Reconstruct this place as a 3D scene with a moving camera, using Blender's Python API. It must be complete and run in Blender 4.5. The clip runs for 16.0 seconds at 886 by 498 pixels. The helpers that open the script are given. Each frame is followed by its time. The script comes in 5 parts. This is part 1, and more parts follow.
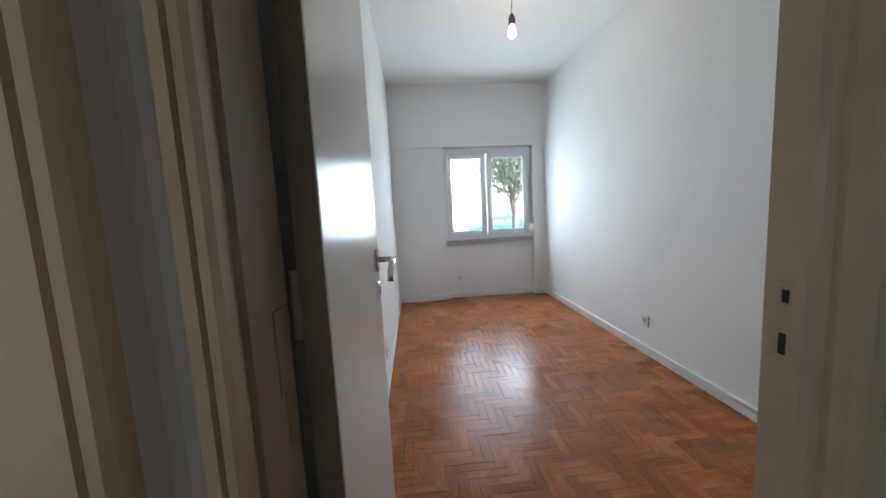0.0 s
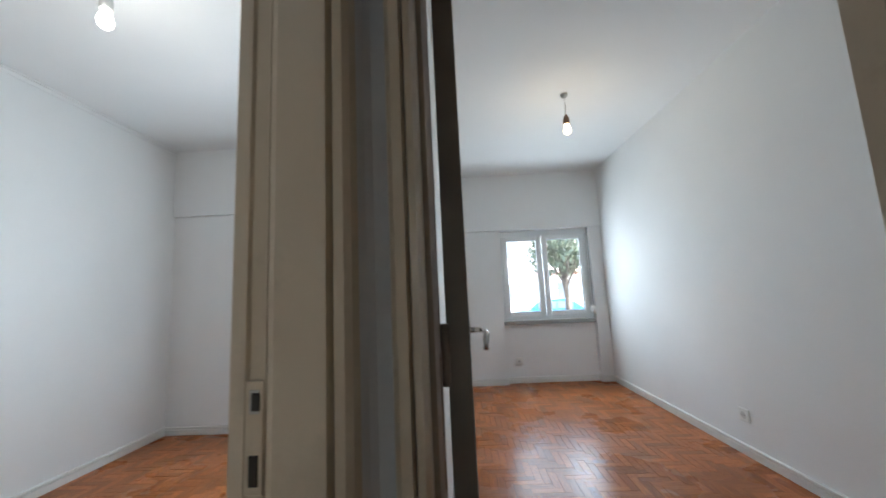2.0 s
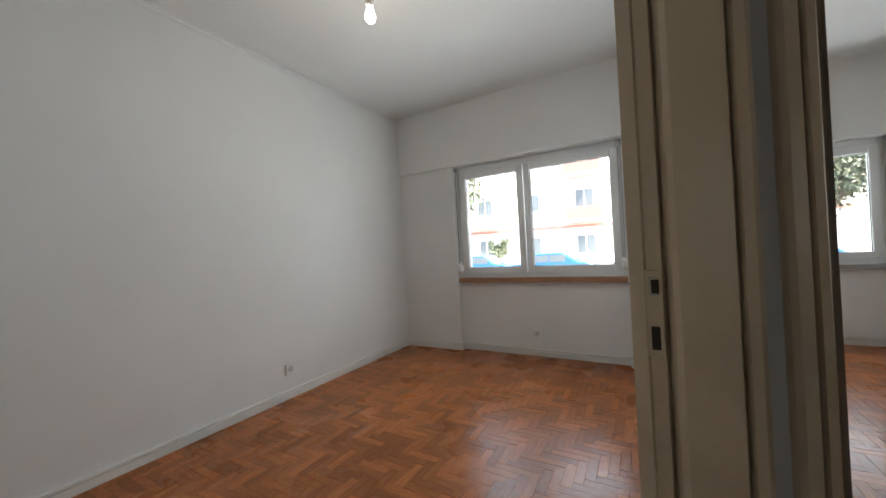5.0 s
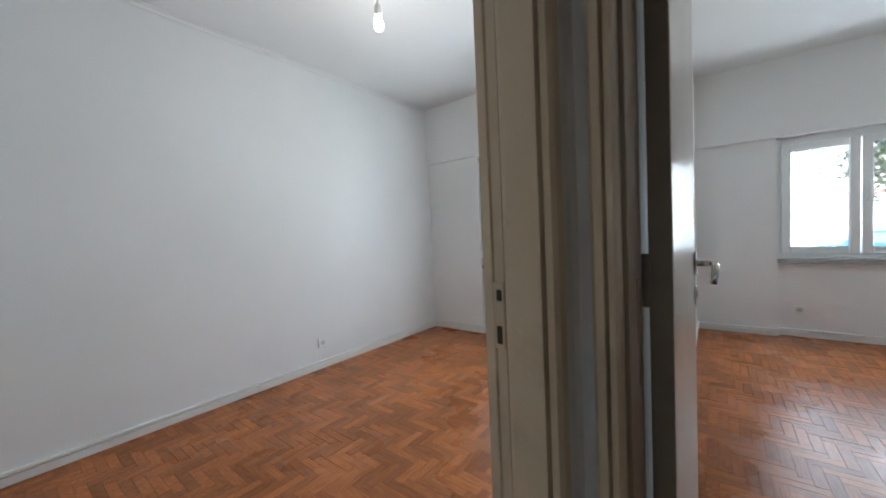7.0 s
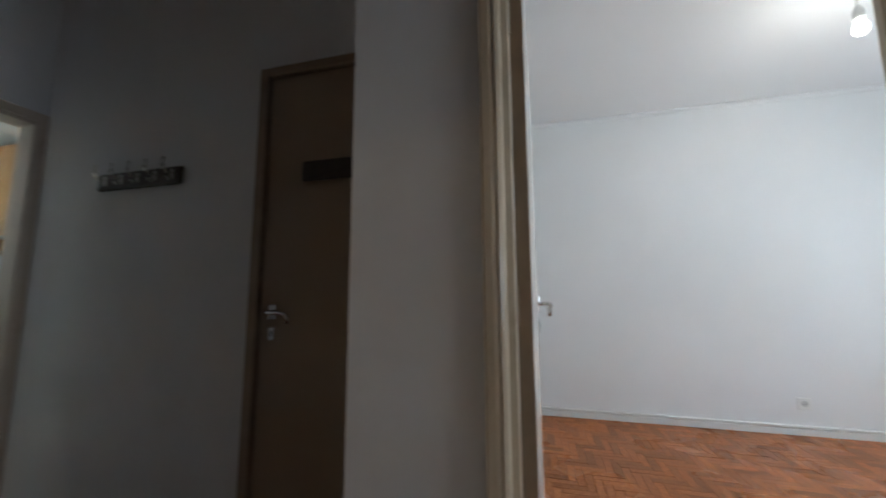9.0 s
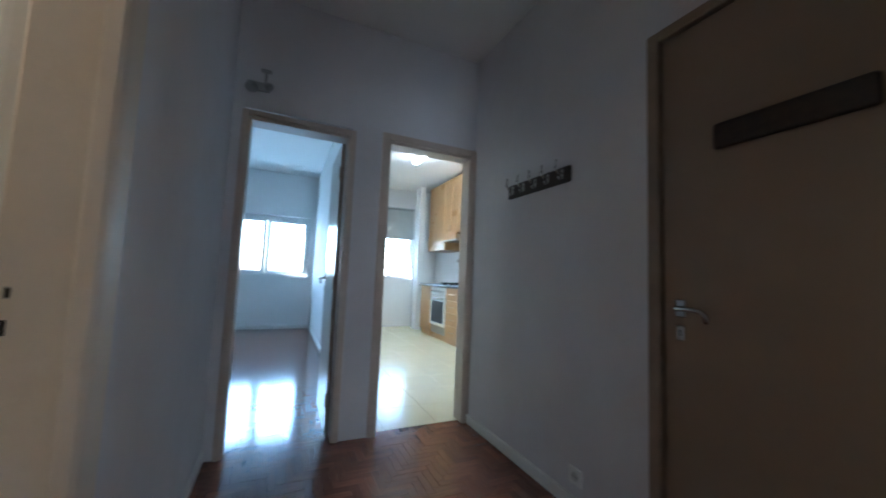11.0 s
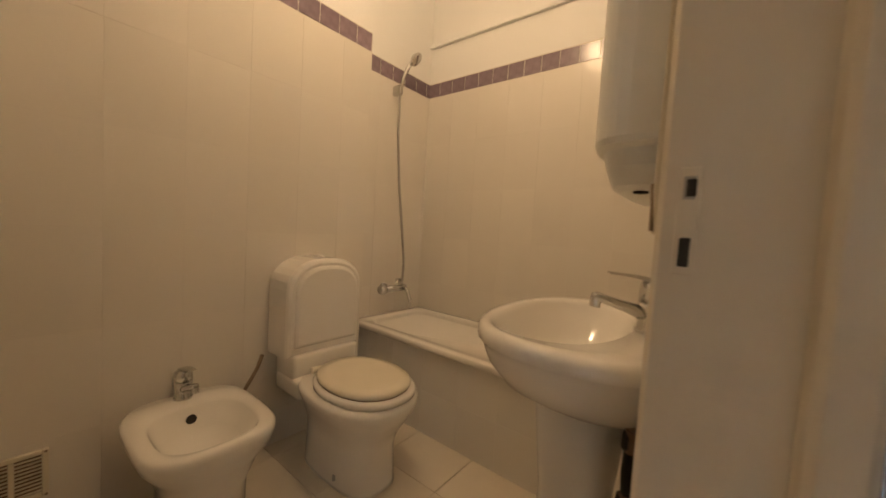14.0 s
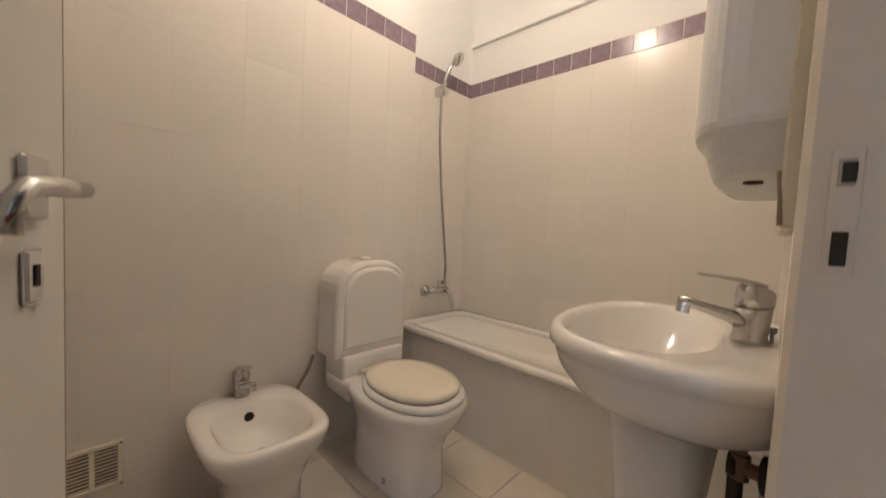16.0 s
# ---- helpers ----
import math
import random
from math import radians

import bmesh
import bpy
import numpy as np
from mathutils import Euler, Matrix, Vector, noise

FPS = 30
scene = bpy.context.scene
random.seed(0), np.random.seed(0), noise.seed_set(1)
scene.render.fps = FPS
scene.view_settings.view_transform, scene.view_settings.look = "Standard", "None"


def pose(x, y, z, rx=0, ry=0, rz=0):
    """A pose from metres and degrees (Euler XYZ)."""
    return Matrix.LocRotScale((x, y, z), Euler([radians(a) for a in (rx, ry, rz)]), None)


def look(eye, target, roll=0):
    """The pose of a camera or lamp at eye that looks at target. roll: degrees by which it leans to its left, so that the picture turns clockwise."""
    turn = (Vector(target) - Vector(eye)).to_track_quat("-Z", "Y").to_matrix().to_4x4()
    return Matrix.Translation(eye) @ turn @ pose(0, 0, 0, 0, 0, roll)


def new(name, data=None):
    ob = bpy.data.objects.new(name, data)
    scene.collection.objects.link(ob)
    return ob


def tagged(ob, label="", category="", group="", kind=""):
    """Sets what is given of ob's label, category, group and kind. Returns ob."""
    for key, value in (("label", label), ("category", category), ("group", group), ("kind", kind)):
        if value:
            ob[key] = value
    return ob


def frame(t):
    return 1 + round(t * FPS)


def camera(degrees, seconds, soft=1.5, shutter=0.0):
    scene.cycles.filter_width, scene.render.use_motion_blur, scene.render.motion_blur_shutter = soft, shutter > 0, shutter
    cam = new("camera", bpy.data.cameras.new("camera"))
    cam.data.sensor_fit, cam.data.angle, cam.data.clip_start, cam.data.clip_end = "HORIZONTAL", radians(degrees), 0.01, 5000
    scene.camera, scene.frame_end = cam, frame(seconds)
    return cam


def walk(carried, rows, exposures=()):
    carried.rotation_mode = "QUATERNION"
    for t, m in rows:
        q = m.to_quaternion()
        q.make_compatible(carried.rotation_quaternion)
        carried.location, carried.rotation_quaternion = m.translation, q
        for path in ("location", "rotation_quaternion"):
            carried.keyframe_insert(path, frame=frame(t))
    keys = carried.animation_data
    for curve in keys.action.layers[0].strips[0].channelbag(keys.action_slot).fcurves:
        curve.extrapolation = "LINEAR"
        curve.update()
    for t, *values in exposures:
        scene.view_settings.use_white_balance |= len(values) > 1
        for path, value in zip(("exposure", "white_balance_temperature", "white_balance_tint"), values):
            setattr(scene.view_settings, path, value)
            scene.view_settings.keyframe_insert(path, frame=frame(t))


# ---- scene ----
cam = camera(103.2, 16.0, soft=1.6, shutter=0.4)
PATH = [
    (0, (0.376, -0.384, 1.164), (0.534, 1.597, 0.937), -2.9),
    (0.5, (0.363, -0.384, 1.155), (0.528, 1.604, 1.013), -2.7),
    (1, (0.316, -0.406, 1.153), (0.479, 1.588, 1.155), -2.6),
    (1.5, (0.28, -0.43, 1.148), (0.366, 1.562, 1.3), -2.7),
    (2, (0.245, -0.466, 1.141), (0.165, 1.523, 1.396), -2.7),
    (2.5, (0.214, -0.501, 1.134), (-0.107, 1.45, 1.433), -2.7),
    (3, (0.171, -0.516, 1.118), (-0.404, 1.373, 1.436), -2.7),
    (3.5, (0.101, -0.558, 1.107), (-0.674, 1.257, 1.436), -2.6),
    (4, (0.015, -0.589, 1.091), (-0.887, 1.182, 1.314), -2.6),
    (6.5, (0.151, -0.631, 1.135), (-0.941, 1.039, 1.0), -2.8),
    (7, (0.313, -0.606, 1.146), (-0.913, 0.971, 1.059), -2.6),
    (7.5, (0.449, -0.607, 1.162), (-1.04, 0.727, 1.216), -2.6),
    (8, (0.588, -0.634, 1.155), (-1.268, 0.093, 1.321), -1.7),
    (8.5, (0.707, -0.67, 1.139), (-1.284, -0.645, 1.326), -0.5),
    (9, (0.822, -0.764, 1.087), (-1.102, -1.255, 1.321), -0.3),
    (9.2, (0.876, -0.798, 1.056), (-0.996, -1.451, 1.321), 0.1),
    (11.3, (0.884, -1.086, 1.083), (0.349, -3.009, 1.218), 3.0),
    (11.5, (0.891, -1.136, 1.084), (0.571, -3.107, 1.206), 3.6),
    (12, (0.928, -1.226, 1.08), (1.162, -3.21, 1.164), 3.6),
    (12.5, (1.021, -1.319, 1.046), (1.673, -3.209, 1.062), 3.8),
    (13, (1.131, -1.405, 1.034), (2.059, -3.175, 0.953), 3.7),
    (13.5, (1.231, -1.488, 1.009), (2.33, -3.155, 0.894), 3.5),
    (14, (1.319, -1.535, 0.959), (2.56, -3.099, 0.845), 3.5),
    (14.5, (1.376, -1.55, 0.916), (2.687, -3.056, 0.799), 3.4),
    (15, (1.395, -1.542, 0.88), (2.743, -3.015, 0.764), 3.4),
    (15.5, (1.395, -1.528, 0.882), (2.772, -2.974, 0.761), 3.0),
    (16, (1.388, -1.515, 0.949), (2.764, -2.962, 0.839), 3.0),
]
walk(cam, [(t, look(eye, target, roll)) for t, eye, target, roll in PATH],
     exposures=[(0, 3.85, 6000, 5), (2, 3.8, 6000, 5), (3, 3.35, 6550, 7), (4, 3.2, 6800, 8), (6.5, 3.4, 6400, 7), (7, 3.75, 6100, 6), (9, 3.95, 6050, 6),
                (11.3, 4.9, 5350, 6), (12, 4.95, 5600, 8), (12.5, 4.8, 5950, 10), (13.5, 4.85, 7200, 12), (14, 5.0, 7700, 12), (14.5, 5.45, 5550, 11), (16, 5.45, 5450, 11)])

# ---- world and light ----
world = bpy.data.worlds.new("sky")
scene.world = world
world.use_nodes = True
wn = world.node_tree.nodes
sky = wn.new("ShaderNodeTexSky")
sky.sky_type = "NISHITA"
sky.sun_disc = False
sky.sun_elevation = radians(48)
sky.sun_rotation = radians(105)
sky.dust_density = 2.0
wn["Background"].inputs["Strength"].default_value = 0.13
world.node_tree.links.new(sky.outputs["Color"], wn["Background"].inputs["Color"])

sun_data = bpy.data.lights.new("sun", "SUN")
sun_data.energy = 3.5
sun_data.angle = radians(0.6)
sun_data.color = (1.0, 0.95, 0.87)
sun = new("sun", sun_data)
sun.matrix_world = look((0, 0, 0), (-0.64, 0.17, -0.74))


def point_lamp(name, place, watts, colour, radius):
    data = bpy.data.lights.new(name, "POINT")
    data.energy, data.color, data.shadow_soft_size = watts, colour, radius
    ob = new(name, data)
    ob.location = place
    return ob


BULB_A = (1.08, 1.97, 2.30)
BULB_B = (-1.10, 0.74, 2.31)
BULB_T = (2.17, -2.28, 2.40)
GLOBE = (2.68, -2.06, 1.90)
point_lamp("bulb_light_a", (BULB_A[0], BULB_A[1], BULB_A[2] - 0.055), 0.09, (1.0, 0.72, 0.42), 0.04)
point_lamp("bulb_light_b", (BULB_B[0], BULB_B[1], BULB_B[2] - 0.055), 0.22, (1.0, 0.92, 0.82), 0.04)
point_lamp("bulb_light_bath", (BULB_T[0], BULB_T[1], BULB_T[2] - 0.055), 0.45, (1.0, 0.72, 0.47), 0.04)
tube_data = bpy.data.lights.new("kitchen_tube_light", "AREA")
tube_data.shape, tube_data.size, tube_data.size_y, tube_data.energy = "RECTANGLE", 0.09, 1.15, 0.5
tube_data.color = (0.74, 0.92, 1.0)
tube_light = new("kitchen_tube_light", tube_data)
tube_light.location = (-0.92, -5.55, 2.80)


def window_light(name, place, target, width, height, watts, colour=(0.82, 0.92, 1.0)):
    """Sky light in a window's opening."""
    data = bpy.data.lights.new(name, "AREA")
    data.shape, data.size, data.size_y, data.energy, data.color = "RECTANGLE", width, height, watts, colour
    ob = new(name, data)
    ob.matrix_world = look(place, target)
    return ob


window_light("window_light_a", (1.28, 3.93, 1.32), (1.28, 2.0, 1.25), 0.98, 0.98, 2.9)
window_light("window_light_b", (-0.86, 2.73, 1.36), (-0.86, 1.0, 1.3), 1.42, 1.02, 3.0)
window_light("window_light_c", (1.11, -8.48, 1.54), (1.11, -4.0, 1.4), 1.36, 1.10, 2.0, (0.42, 0.74, 1.0))
window_light("window_light_k", (-1.21, -8.48, 1.45), (-1.21, -4.0, 1.3), 0.9, 0.9, 0.4, (0.42, 0.74, 1.0))


# ---- materials ----
def material(name, colour, rough=0.6, metal=0.0, vary=0.06, scale=6.0, bump=0.0, bump_scale=60.0, emit=0.0,
             per_object=0.0, per_island=0.0, coat=0.0, spec=0.5, dirt=None, dirt_amount=0.0, dirt_scale=3.0):
    m = bpy.data.materials.new(name)
    m.use_nodes = True
    t = m.node_tree
    n, l = t.nodes, t.links
    b = n["Principled BSDF"]
    b.inputs["Roughness"].default_value = rough
    b.inputs["Metallic"].default_value = metal
    b.inputs["Specular IOR Level"].default_value = spec
    b.inputs["Coat Weight"].default_value = coat
    b.inputs["Coat Roughness"].default_value = 0.12
    co = n.new("ShaderNodeTexCoord")
    big = n.new("ShaderNodeTexNoise")
    big.inputs["Scale"].default_value = scale
    big.inputs["Detail"].default_value = 6
    l.new(co.outputs["Object"], big.inputs["Vector"])
    ramp = n.new("ShaderNodeMapRange")
    ramp.inputs["From Min"].default_value, ramp.inputs["From Max"].default_value = 0.3, 0.7
    ramp.inputs["To Min"].default_value, ramp.inputs["To Max"].default_value = 1 - vary, 1 + vary
    l.new(big.outputs["Fac"], ramp.inputs["Value"])
    value = ramp.outputs["Result"]
    for amount, source in ((per_object, "ShaderNodeObjectInfo"), (per_island, "ShaderNodeNewGeometry")):
        if amount:
            r = n.new(source)
            out = r.outputs["Random"] if source == "ShaderNodeObjectInfo" else r.outputs["Random Per Island"]
            mr = n.new("ShaderNodeMapRange")
            mr.inputs["To Min"].default_value, mr.inputs["To Max"].default_value = 1 - amount, 1 + amount
            l.new(out, mr.inputs["Value"])
            mu = n.new("ShaderNodeMath")
            mu.operation = "MULTIPLY"
            l.new(value, mu.inputs[0])
            l.new(mr.outputs["Result"], mu.inputs[1])
            value = mu.outputs["Value"]
    mix = n.new("ShaderNodeVectorMath")
    mix.operation = "SCALE"
    mix.inputs[0].default_value = colour
    l.new(value, mix.inputs["Scale"])
    col = mix.outputs["Vector"]
    if dirt:
        dn = n.new("ShaderNodeTexNoise")
        dn.inputs["Scale"].default_value = dirt_scale
        dn.inputs["Detail"].default_value = 10
        dn.inputs["Roughness"].default_value = 0.7
        l.new(co.outputs["Object"], dn.inputs["Vector"])
        dr = n.new("ShaderNodeMapRange")
        dr.inputs["From Min"].default_value, dr.inputs["From Max"].default_value = 0.52, 0.75
        dr.inputs["To Max"].default_value = dirt_amount
        l.new(dn.outputs["Fac"], dr.inputs["Value"])
        dm = n.new("ShaderNodeMix")
        dm.data_type = "RGBA"
        l.new(dr.outputs["Result"], dm.inputs["Factor"])
        l.new(col, dm.inputs["A"])
        dm.inputs["B"].default_value = (*dirt, 1)
        col = dm.outputs["Result"]
    l.new(col, b.inputs["Base Color"])
    rr = n.new("ShaderNodeMapRange")
    rr.inputs["To Min"].default_value, rr.inputs["To Max"].default_value = rough * 0.85, min(1, rough * 1.15)
    l.new(big.outputs["Fac"], rr.inputs["Value"])
    l.new(rr.outputs["Result"], b.inputs["Roughness"])
    if bump:
        fine = n.new("ShaderNodeTexNoise")
        fine.inputs["Scale"].default_value = bump_scale
        fine.inputs["Detail"].default_value = 4
        l.new(co.outputs["Object"], fine.inputs["Vector"])
        bp = n.new("ShaderNodeBump")
        bp.inputs["Strength"].default_value = bump
        bp.inputs["Distance"].default_value = 0.004
        l.new(fine.outputs["Fac"], bp.inputs["Height"])
        l.new(bp.outputs["Normal"], b.inputs["Normal"])
    if emit:
        b.inputs["Emission Color"].default_value = (*colour, 1)
        b.inputs["Emission Strength"].default_value = emit
    return m


def wood_material(name, colour, dark, rough, stretch=(18, 2, 18), per_object=0.25, per_island=0.0, coat=0.0, bump=0.12, spec=0.5):
    m = bpy.data.materials.new(name)
    m.use_nodes = True
    n, l = m.node_tree.nodes, m.node_tree.links
    b = n["Principled BSDF"]
    b.inputs["Coat Weight"].default_value = coat
    b.inputs["Specular IOR Level"].default_value = spec
    b.inputs["Coat Roughness"].default_value = 0.16
    co = n.new("ShaderNodeTexCoord")
    mp = n.new("ShaderNodeMapping")
    mp.inputs["Scale"].default_value = stretch
    info = n.new("ShaderNodeObjectInfo" if per_object else "ShaderNodeNewGeometry")
    rnd = info.outputs["Random"] if per_object else info.outputs["Random Per Island"]
    sh = n.new("ShaderNodeMath")
    sh.operation = "MULTIPLY"
    sh.inputs[1].default_value = 37.0
    l.new(rnd, sh.inputs[0])
    l.new(co.outputs["Object"], mp.inputs["Vector"])
    l.new(sh.outputs["Value"], mp.inputs["Location"])
    grain = n.new("ShaderNodeTexNoise")
    grain.inputs["Scale"].default_value = 4.0
    grain.inputs["Detail"].default_value = 8
    grain.inputs["Distortion"].default_value = 0.6
    l.new(mp.outputs["Vector"], grain.inputs["Vector"])
    mx = n.new("ShaderNodeMix")
    mx.data_type = "RGBA"
    mx.inputs["A"].default_value, mx.inputs["B"].default_value = (*colour, 1), (*dark, 1)
    rg = n.new("ShaderNodeMapRange")
    rg.inputs["From Min"].default_value, rg.inputs["From Max"].default_value = 0.35, 0.75
    l.new(grain.outputs["Fac"], rg.inputs["Value"])
    l.new(rg.outputs["Result"], mx.inputs["Factor"])
    amount = per_object or per_island
    mr = n.new("ShaderNodeMapRange")
    mr.inputs["To Min"].default_value, mr.inputs["To Max"].default_value = 1 - amount, 1 + amount
    l.new(rnd, mr.inputs["Value"])
    sc = n.new("ShaderNodeVectorMath")
    sc.operation = "SCALE"
    l.new(mx.outputs["Result"], sc.inputs[0])
    l.new(mr.outputs["Result"], sc.inputs["Scale"])
    l.new(sc.outputs["Vector"], b.inputs["Base Color"])
    wr = n.new("ShaderNodeTexNoise")
    wr.inputs["Scale"].default_value = 2.2
    wr.inputs["Detail"].default_value = 6
    geo = n.new("ShaderNodeNewGeometry")
    l.new(geo.outputs["Position"], wr.inputs["Vector"])
    rr = n.new("ShaderNodeMapRange")
    rr.inputs["From Min"].default_value, rr.inputs["From Max"].default_value = 0.3, 0.7
    rr.inputs["To Min"].default_value, rr.inputs["To Max"].default_value = rough * 0.7, rough * 1.35
    l.new(wr.outputs["Fac"], rr.inputs["Value"])
    l.new(rr.outputs["Result"], b.inputs["Roughness"])
    bp = n.new("ShaderNodeBump")
    bp.inputs["Strength"].default_value = bump
    bp.inputs["Distance"].default_value = 0.002
    l.new(grain.outputs["Fac"], bp.inputs["Height"])
    l.new(bp.outputs["Normal"], b.inputs["Normal"])
    return m


def glass_material():
    m = bpy.data.materials.new("window_glass")
    m.use_nodes = True
    n, l = m.node_tree.nodes, m.node_tree.links
    n.remove(n["Principled BSDF"])
    clear, gloss, mix, fr = (n.new("ShaderNodeBsdfTransparent"), n.new("ShaderNodeBsdfGlossy"),
                             n.new("ShaderNodeMixShader"), n.new("ShaderNodeFresnel"))
    gloss.inputs["Roughness"].default_value = 0.02
    fr.inputs["IOR"].default_value = 1.45
    l.new(fr.outputs["Fac"], mix.inputs["Fac"])
    l.new(clear.outputs["BSDF"], mix.inputs[1])
    l.new(gloss.outputs["BSDF"], mix.inputs[2])
    l.new(mix.outputs["Shader"], n["Material Output"].inputs["Surface"])
    return m


M_WALL = material("white_wall_paint", (0.80, 0.80, 0.79), 0.75, vary=0.025, scale=1.6, bump=0.12, bump_scale=90)
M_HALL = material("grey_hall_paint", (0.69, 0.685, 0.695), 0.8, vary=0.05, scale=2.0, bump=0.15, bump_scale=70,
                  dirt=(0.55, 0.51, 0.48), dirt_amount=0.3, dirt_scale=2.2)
M_CEIL = material("ceiling_paint", (0.80, 0.80, 0.79), 0.85, vary=0.02, scale=1.2, bump=0.06)
M_FRAME = material("yellowed_gloss_paint", (0.56, 0.46, 0.335), 0.30, vary=0.06, scale=5, bump=0.12, bump_scale=30,
                   dirt=(0.22, 0.16, 0.1), dirt_amount=0.35, dirt_scale=6)
M_FRAME_BATH = material("cream_door_frame_paint", (0.72, 0.65, 0.54), 0.35, vary=0.04, scale=5, bump=0.08, bump_scale=30,
                        dirt=(0.40, 0.32, 0.24), dirt_amount=0.25, dirt_scale=5)
M_FRAME_PINK = material("faded_hall_frame_paint", (0.56, 0.47, 0.39), 0.4, vary=0.07, scale=4, bump=0.1, bump_scale=30,
                        dirt=(0.25, 0.17, 0.12), dirt_amount=0.3, dirt_scale=5)
M_LEAF = material("white_gloss_door_paint", (0.72, 0.69, 0.63), 0.22, vary=0.02, scale=3, bump=0.02, bump_scale=12, spec=0.06)
M_BROWN_DOOR = material("brown_door_paint", (0.30, 0.22, 0.15), 0.4, vary=0.08, scale=3, bump=0.05)
M_EDGE = material("bare_brown_door_edge", (0.27, 0.20, 0.14), 0.5, vary=0.15, scale=9, bump=0.1)
M_BASE = material("white_baseboard_paint", (0.78, 0.78, 0.75), 0.4, vary=0.04, scale=4)
M_PVC = material("white_window_plastic", (0.80, 0.82, 0.82), 0.3, vary=0.015)
M_GASKET = material("grey_window_gasket", (0.16, 0.16, 0.16), 0.7)
M_STONE = material("grey_sill_stone", (0.36, 0.36, 0.35), 0.6, vary=0.12, scale=25, bump=0.1)
M_SILLWOOD = wood_material("varnished_sill_wood", (0.36, 0.19, 0.10), (0.25, 0.12, 0.06), 0.4, (2, 18, 18), 0.1)
M_CHROME = material("chrome", (0.62, 0.61, 0.59), 0.17, metal=1.0, vary=0.03)
M_STEEL = material("dull_steel", (0.42, 0.40, 0.37), 0.35, metal=1.0, vary=0.1, scale=20)
M_DARK = material("dark_hole", (0.03, 0.025, 0.02), 0.8)
M_PLASTIC = material("white_plastic", (0.78, 0.78, 0.75), 0.35, vary=0.02)
M_GREYPL = material("grey_plastic", (0.35, 0.35, 0.35), 0.4)
# darker copy of the white plastic, with a recess's shade in its colour
M_RECESS = material("shaded_socket_plastic", (0.55, 0.55, 0.53), 0.4)
M_STRAP = material("grey_fabric_strap", (0.30, 0.30, 0.29), 0.9, vary=0.1, scale=40)
M_BULB = material("lit_bulb_glass_warm", (1.0, 0.80, 0.50), 0.3, emit=1.1)
M_BULB2 = material("lit_bulb_glass_white", (1.0, 0.96, 0.88), 0.3, emit=1.6)
M_GLOBE = material("opal_globe_glass", (0.80, 0.78, 0.74), 0.15)
M_TUBE = material("lit_tube", (0.92, 0.97, 1.0), 0.3, emit=2.5)
# lamp holders and old valves; also stands in for shade in narrow gaps
M_DARK_BROWN = material("brown_lamp_socket", (0.20, 0.11, 0.06), 0.4)
M_WIRE = material("old_lamp_wire", (0.42, 0.40, 0.36), 0.6)
M_CERAMIC = material("white_glazed_ceramic", (0.80, 0.77, 0.72), 0.10, vary=0.012, coat=0.3)
M_SEAT = material("cream_toilet_seat", (0.74, 0.68, 0.56), 0.22, vary=0.02)
M_TILE = material("white_glazed_wall_tile", (0.76, 0.72, 0.66), 0.24, vary=0.02, scale=3, per_object=0.02, bump=0.02, bump_scale=14)
M_GROUT = material("pale_grout", (0.70, 0.66, 0.60), 0.85, vary=0.06, scale=12)
M_BAND = material("mauve_border_tile", (0.23, 0.17, 0.21), 0.22, vary=0.16, scale=30, per_object=0.12)
M_BFLOOR = material("cream_floor_tile", (0.70, 0.63, 0.53), 0.22, vary=0.04, scale=6, per_object=0.03)
M_KFLOOR = material("pale_kitchen_floor_tile", (0.72, 0.65, 0.43), 0.16, vary=0.03, scale=4, per_object=0.03)
M_KGROUT = material("pale_floor_grout", (0.60, 0.55, 0.42), 0.85)
M_KWALL = material("white_kitchen_tile", (0.74, 0.75, 0.75), 0.2, vary=0.02, per_object=0.02)
M_CAB = wood_material("honey_cabinet_wood", (0.50, 0.30, 0.13), (0.40, 0.22, 0.09), 0.35, (14, 14, 1.5), 0.05)
M_COUNTER = material("dark_worktop", (0.12, 0.12, 0.12), 0.25, vary=0.3, scale=80)
M_BLACK = material("black_enamel", (0.02, 0.02, 0.022), 0.2)
M_OVENGLASS = material("dark_oven_glass", (0.03, 0.04, 0.05), 0.06)
M_RACK = wood_material("dark_stained_wood", (0.045, 0.028, 0.02), (0.02, 0.013, 0.01), 0.4, (14, 2, 14), 0.1)
M_BLIND = material("grey_roller_blind", (0.42, 0.46, 0.46), 0.8)
M_GLASS = glass_material()
M_PLANK = wood_material("orange_parquet_block", (0.43, 0.155, 0.050), (0.265, 0.077, 0.024), 0.28, (30, 3.2, 30), 0.30, 0.0, 0.0, spec=0.22)
M_PLANK_REST = wood_material("orange_parquet", (0.43, 0.155, 0.050), (0.265, 0.077, 0.024), 0.28, (14, 14, 30), 0.0, 0.30, 0.0, spec=0.22)
M_PLANK_DARK = wood_material("brown_varnished_parquet_block", (0.25, 0.095, 0.05), (0.15, 0.05, 0.028), 0.09, (30, 3.2, 30), 0.25, 0.0, 0.5)
M_PLANK_DARK_REST = wood_material("brown_varnished_parquet", (0.25, 0.095, 0.05), (0.15, 0.05, 0.028), 0.09, (14, 14, 30), 0.0, 0.25, 0.5)
M_JOINT = material("dark_floor_joint", (0.30, 0.11, 0.04), 0.8)
M_FACADE = material("pale_pink_render", (0.80, 0.74, 0.69), 0.9, vary=0.05, scale=0.5, bump=0.1)
M_FACADE_TRIM = material("terracotta_balcony_band", (0.42, 0.20, 0.16), 0.8, vary=0.06)
M_FWIN = material("dark_far_window", (0.14, 0.16, 0.17), 0.35)
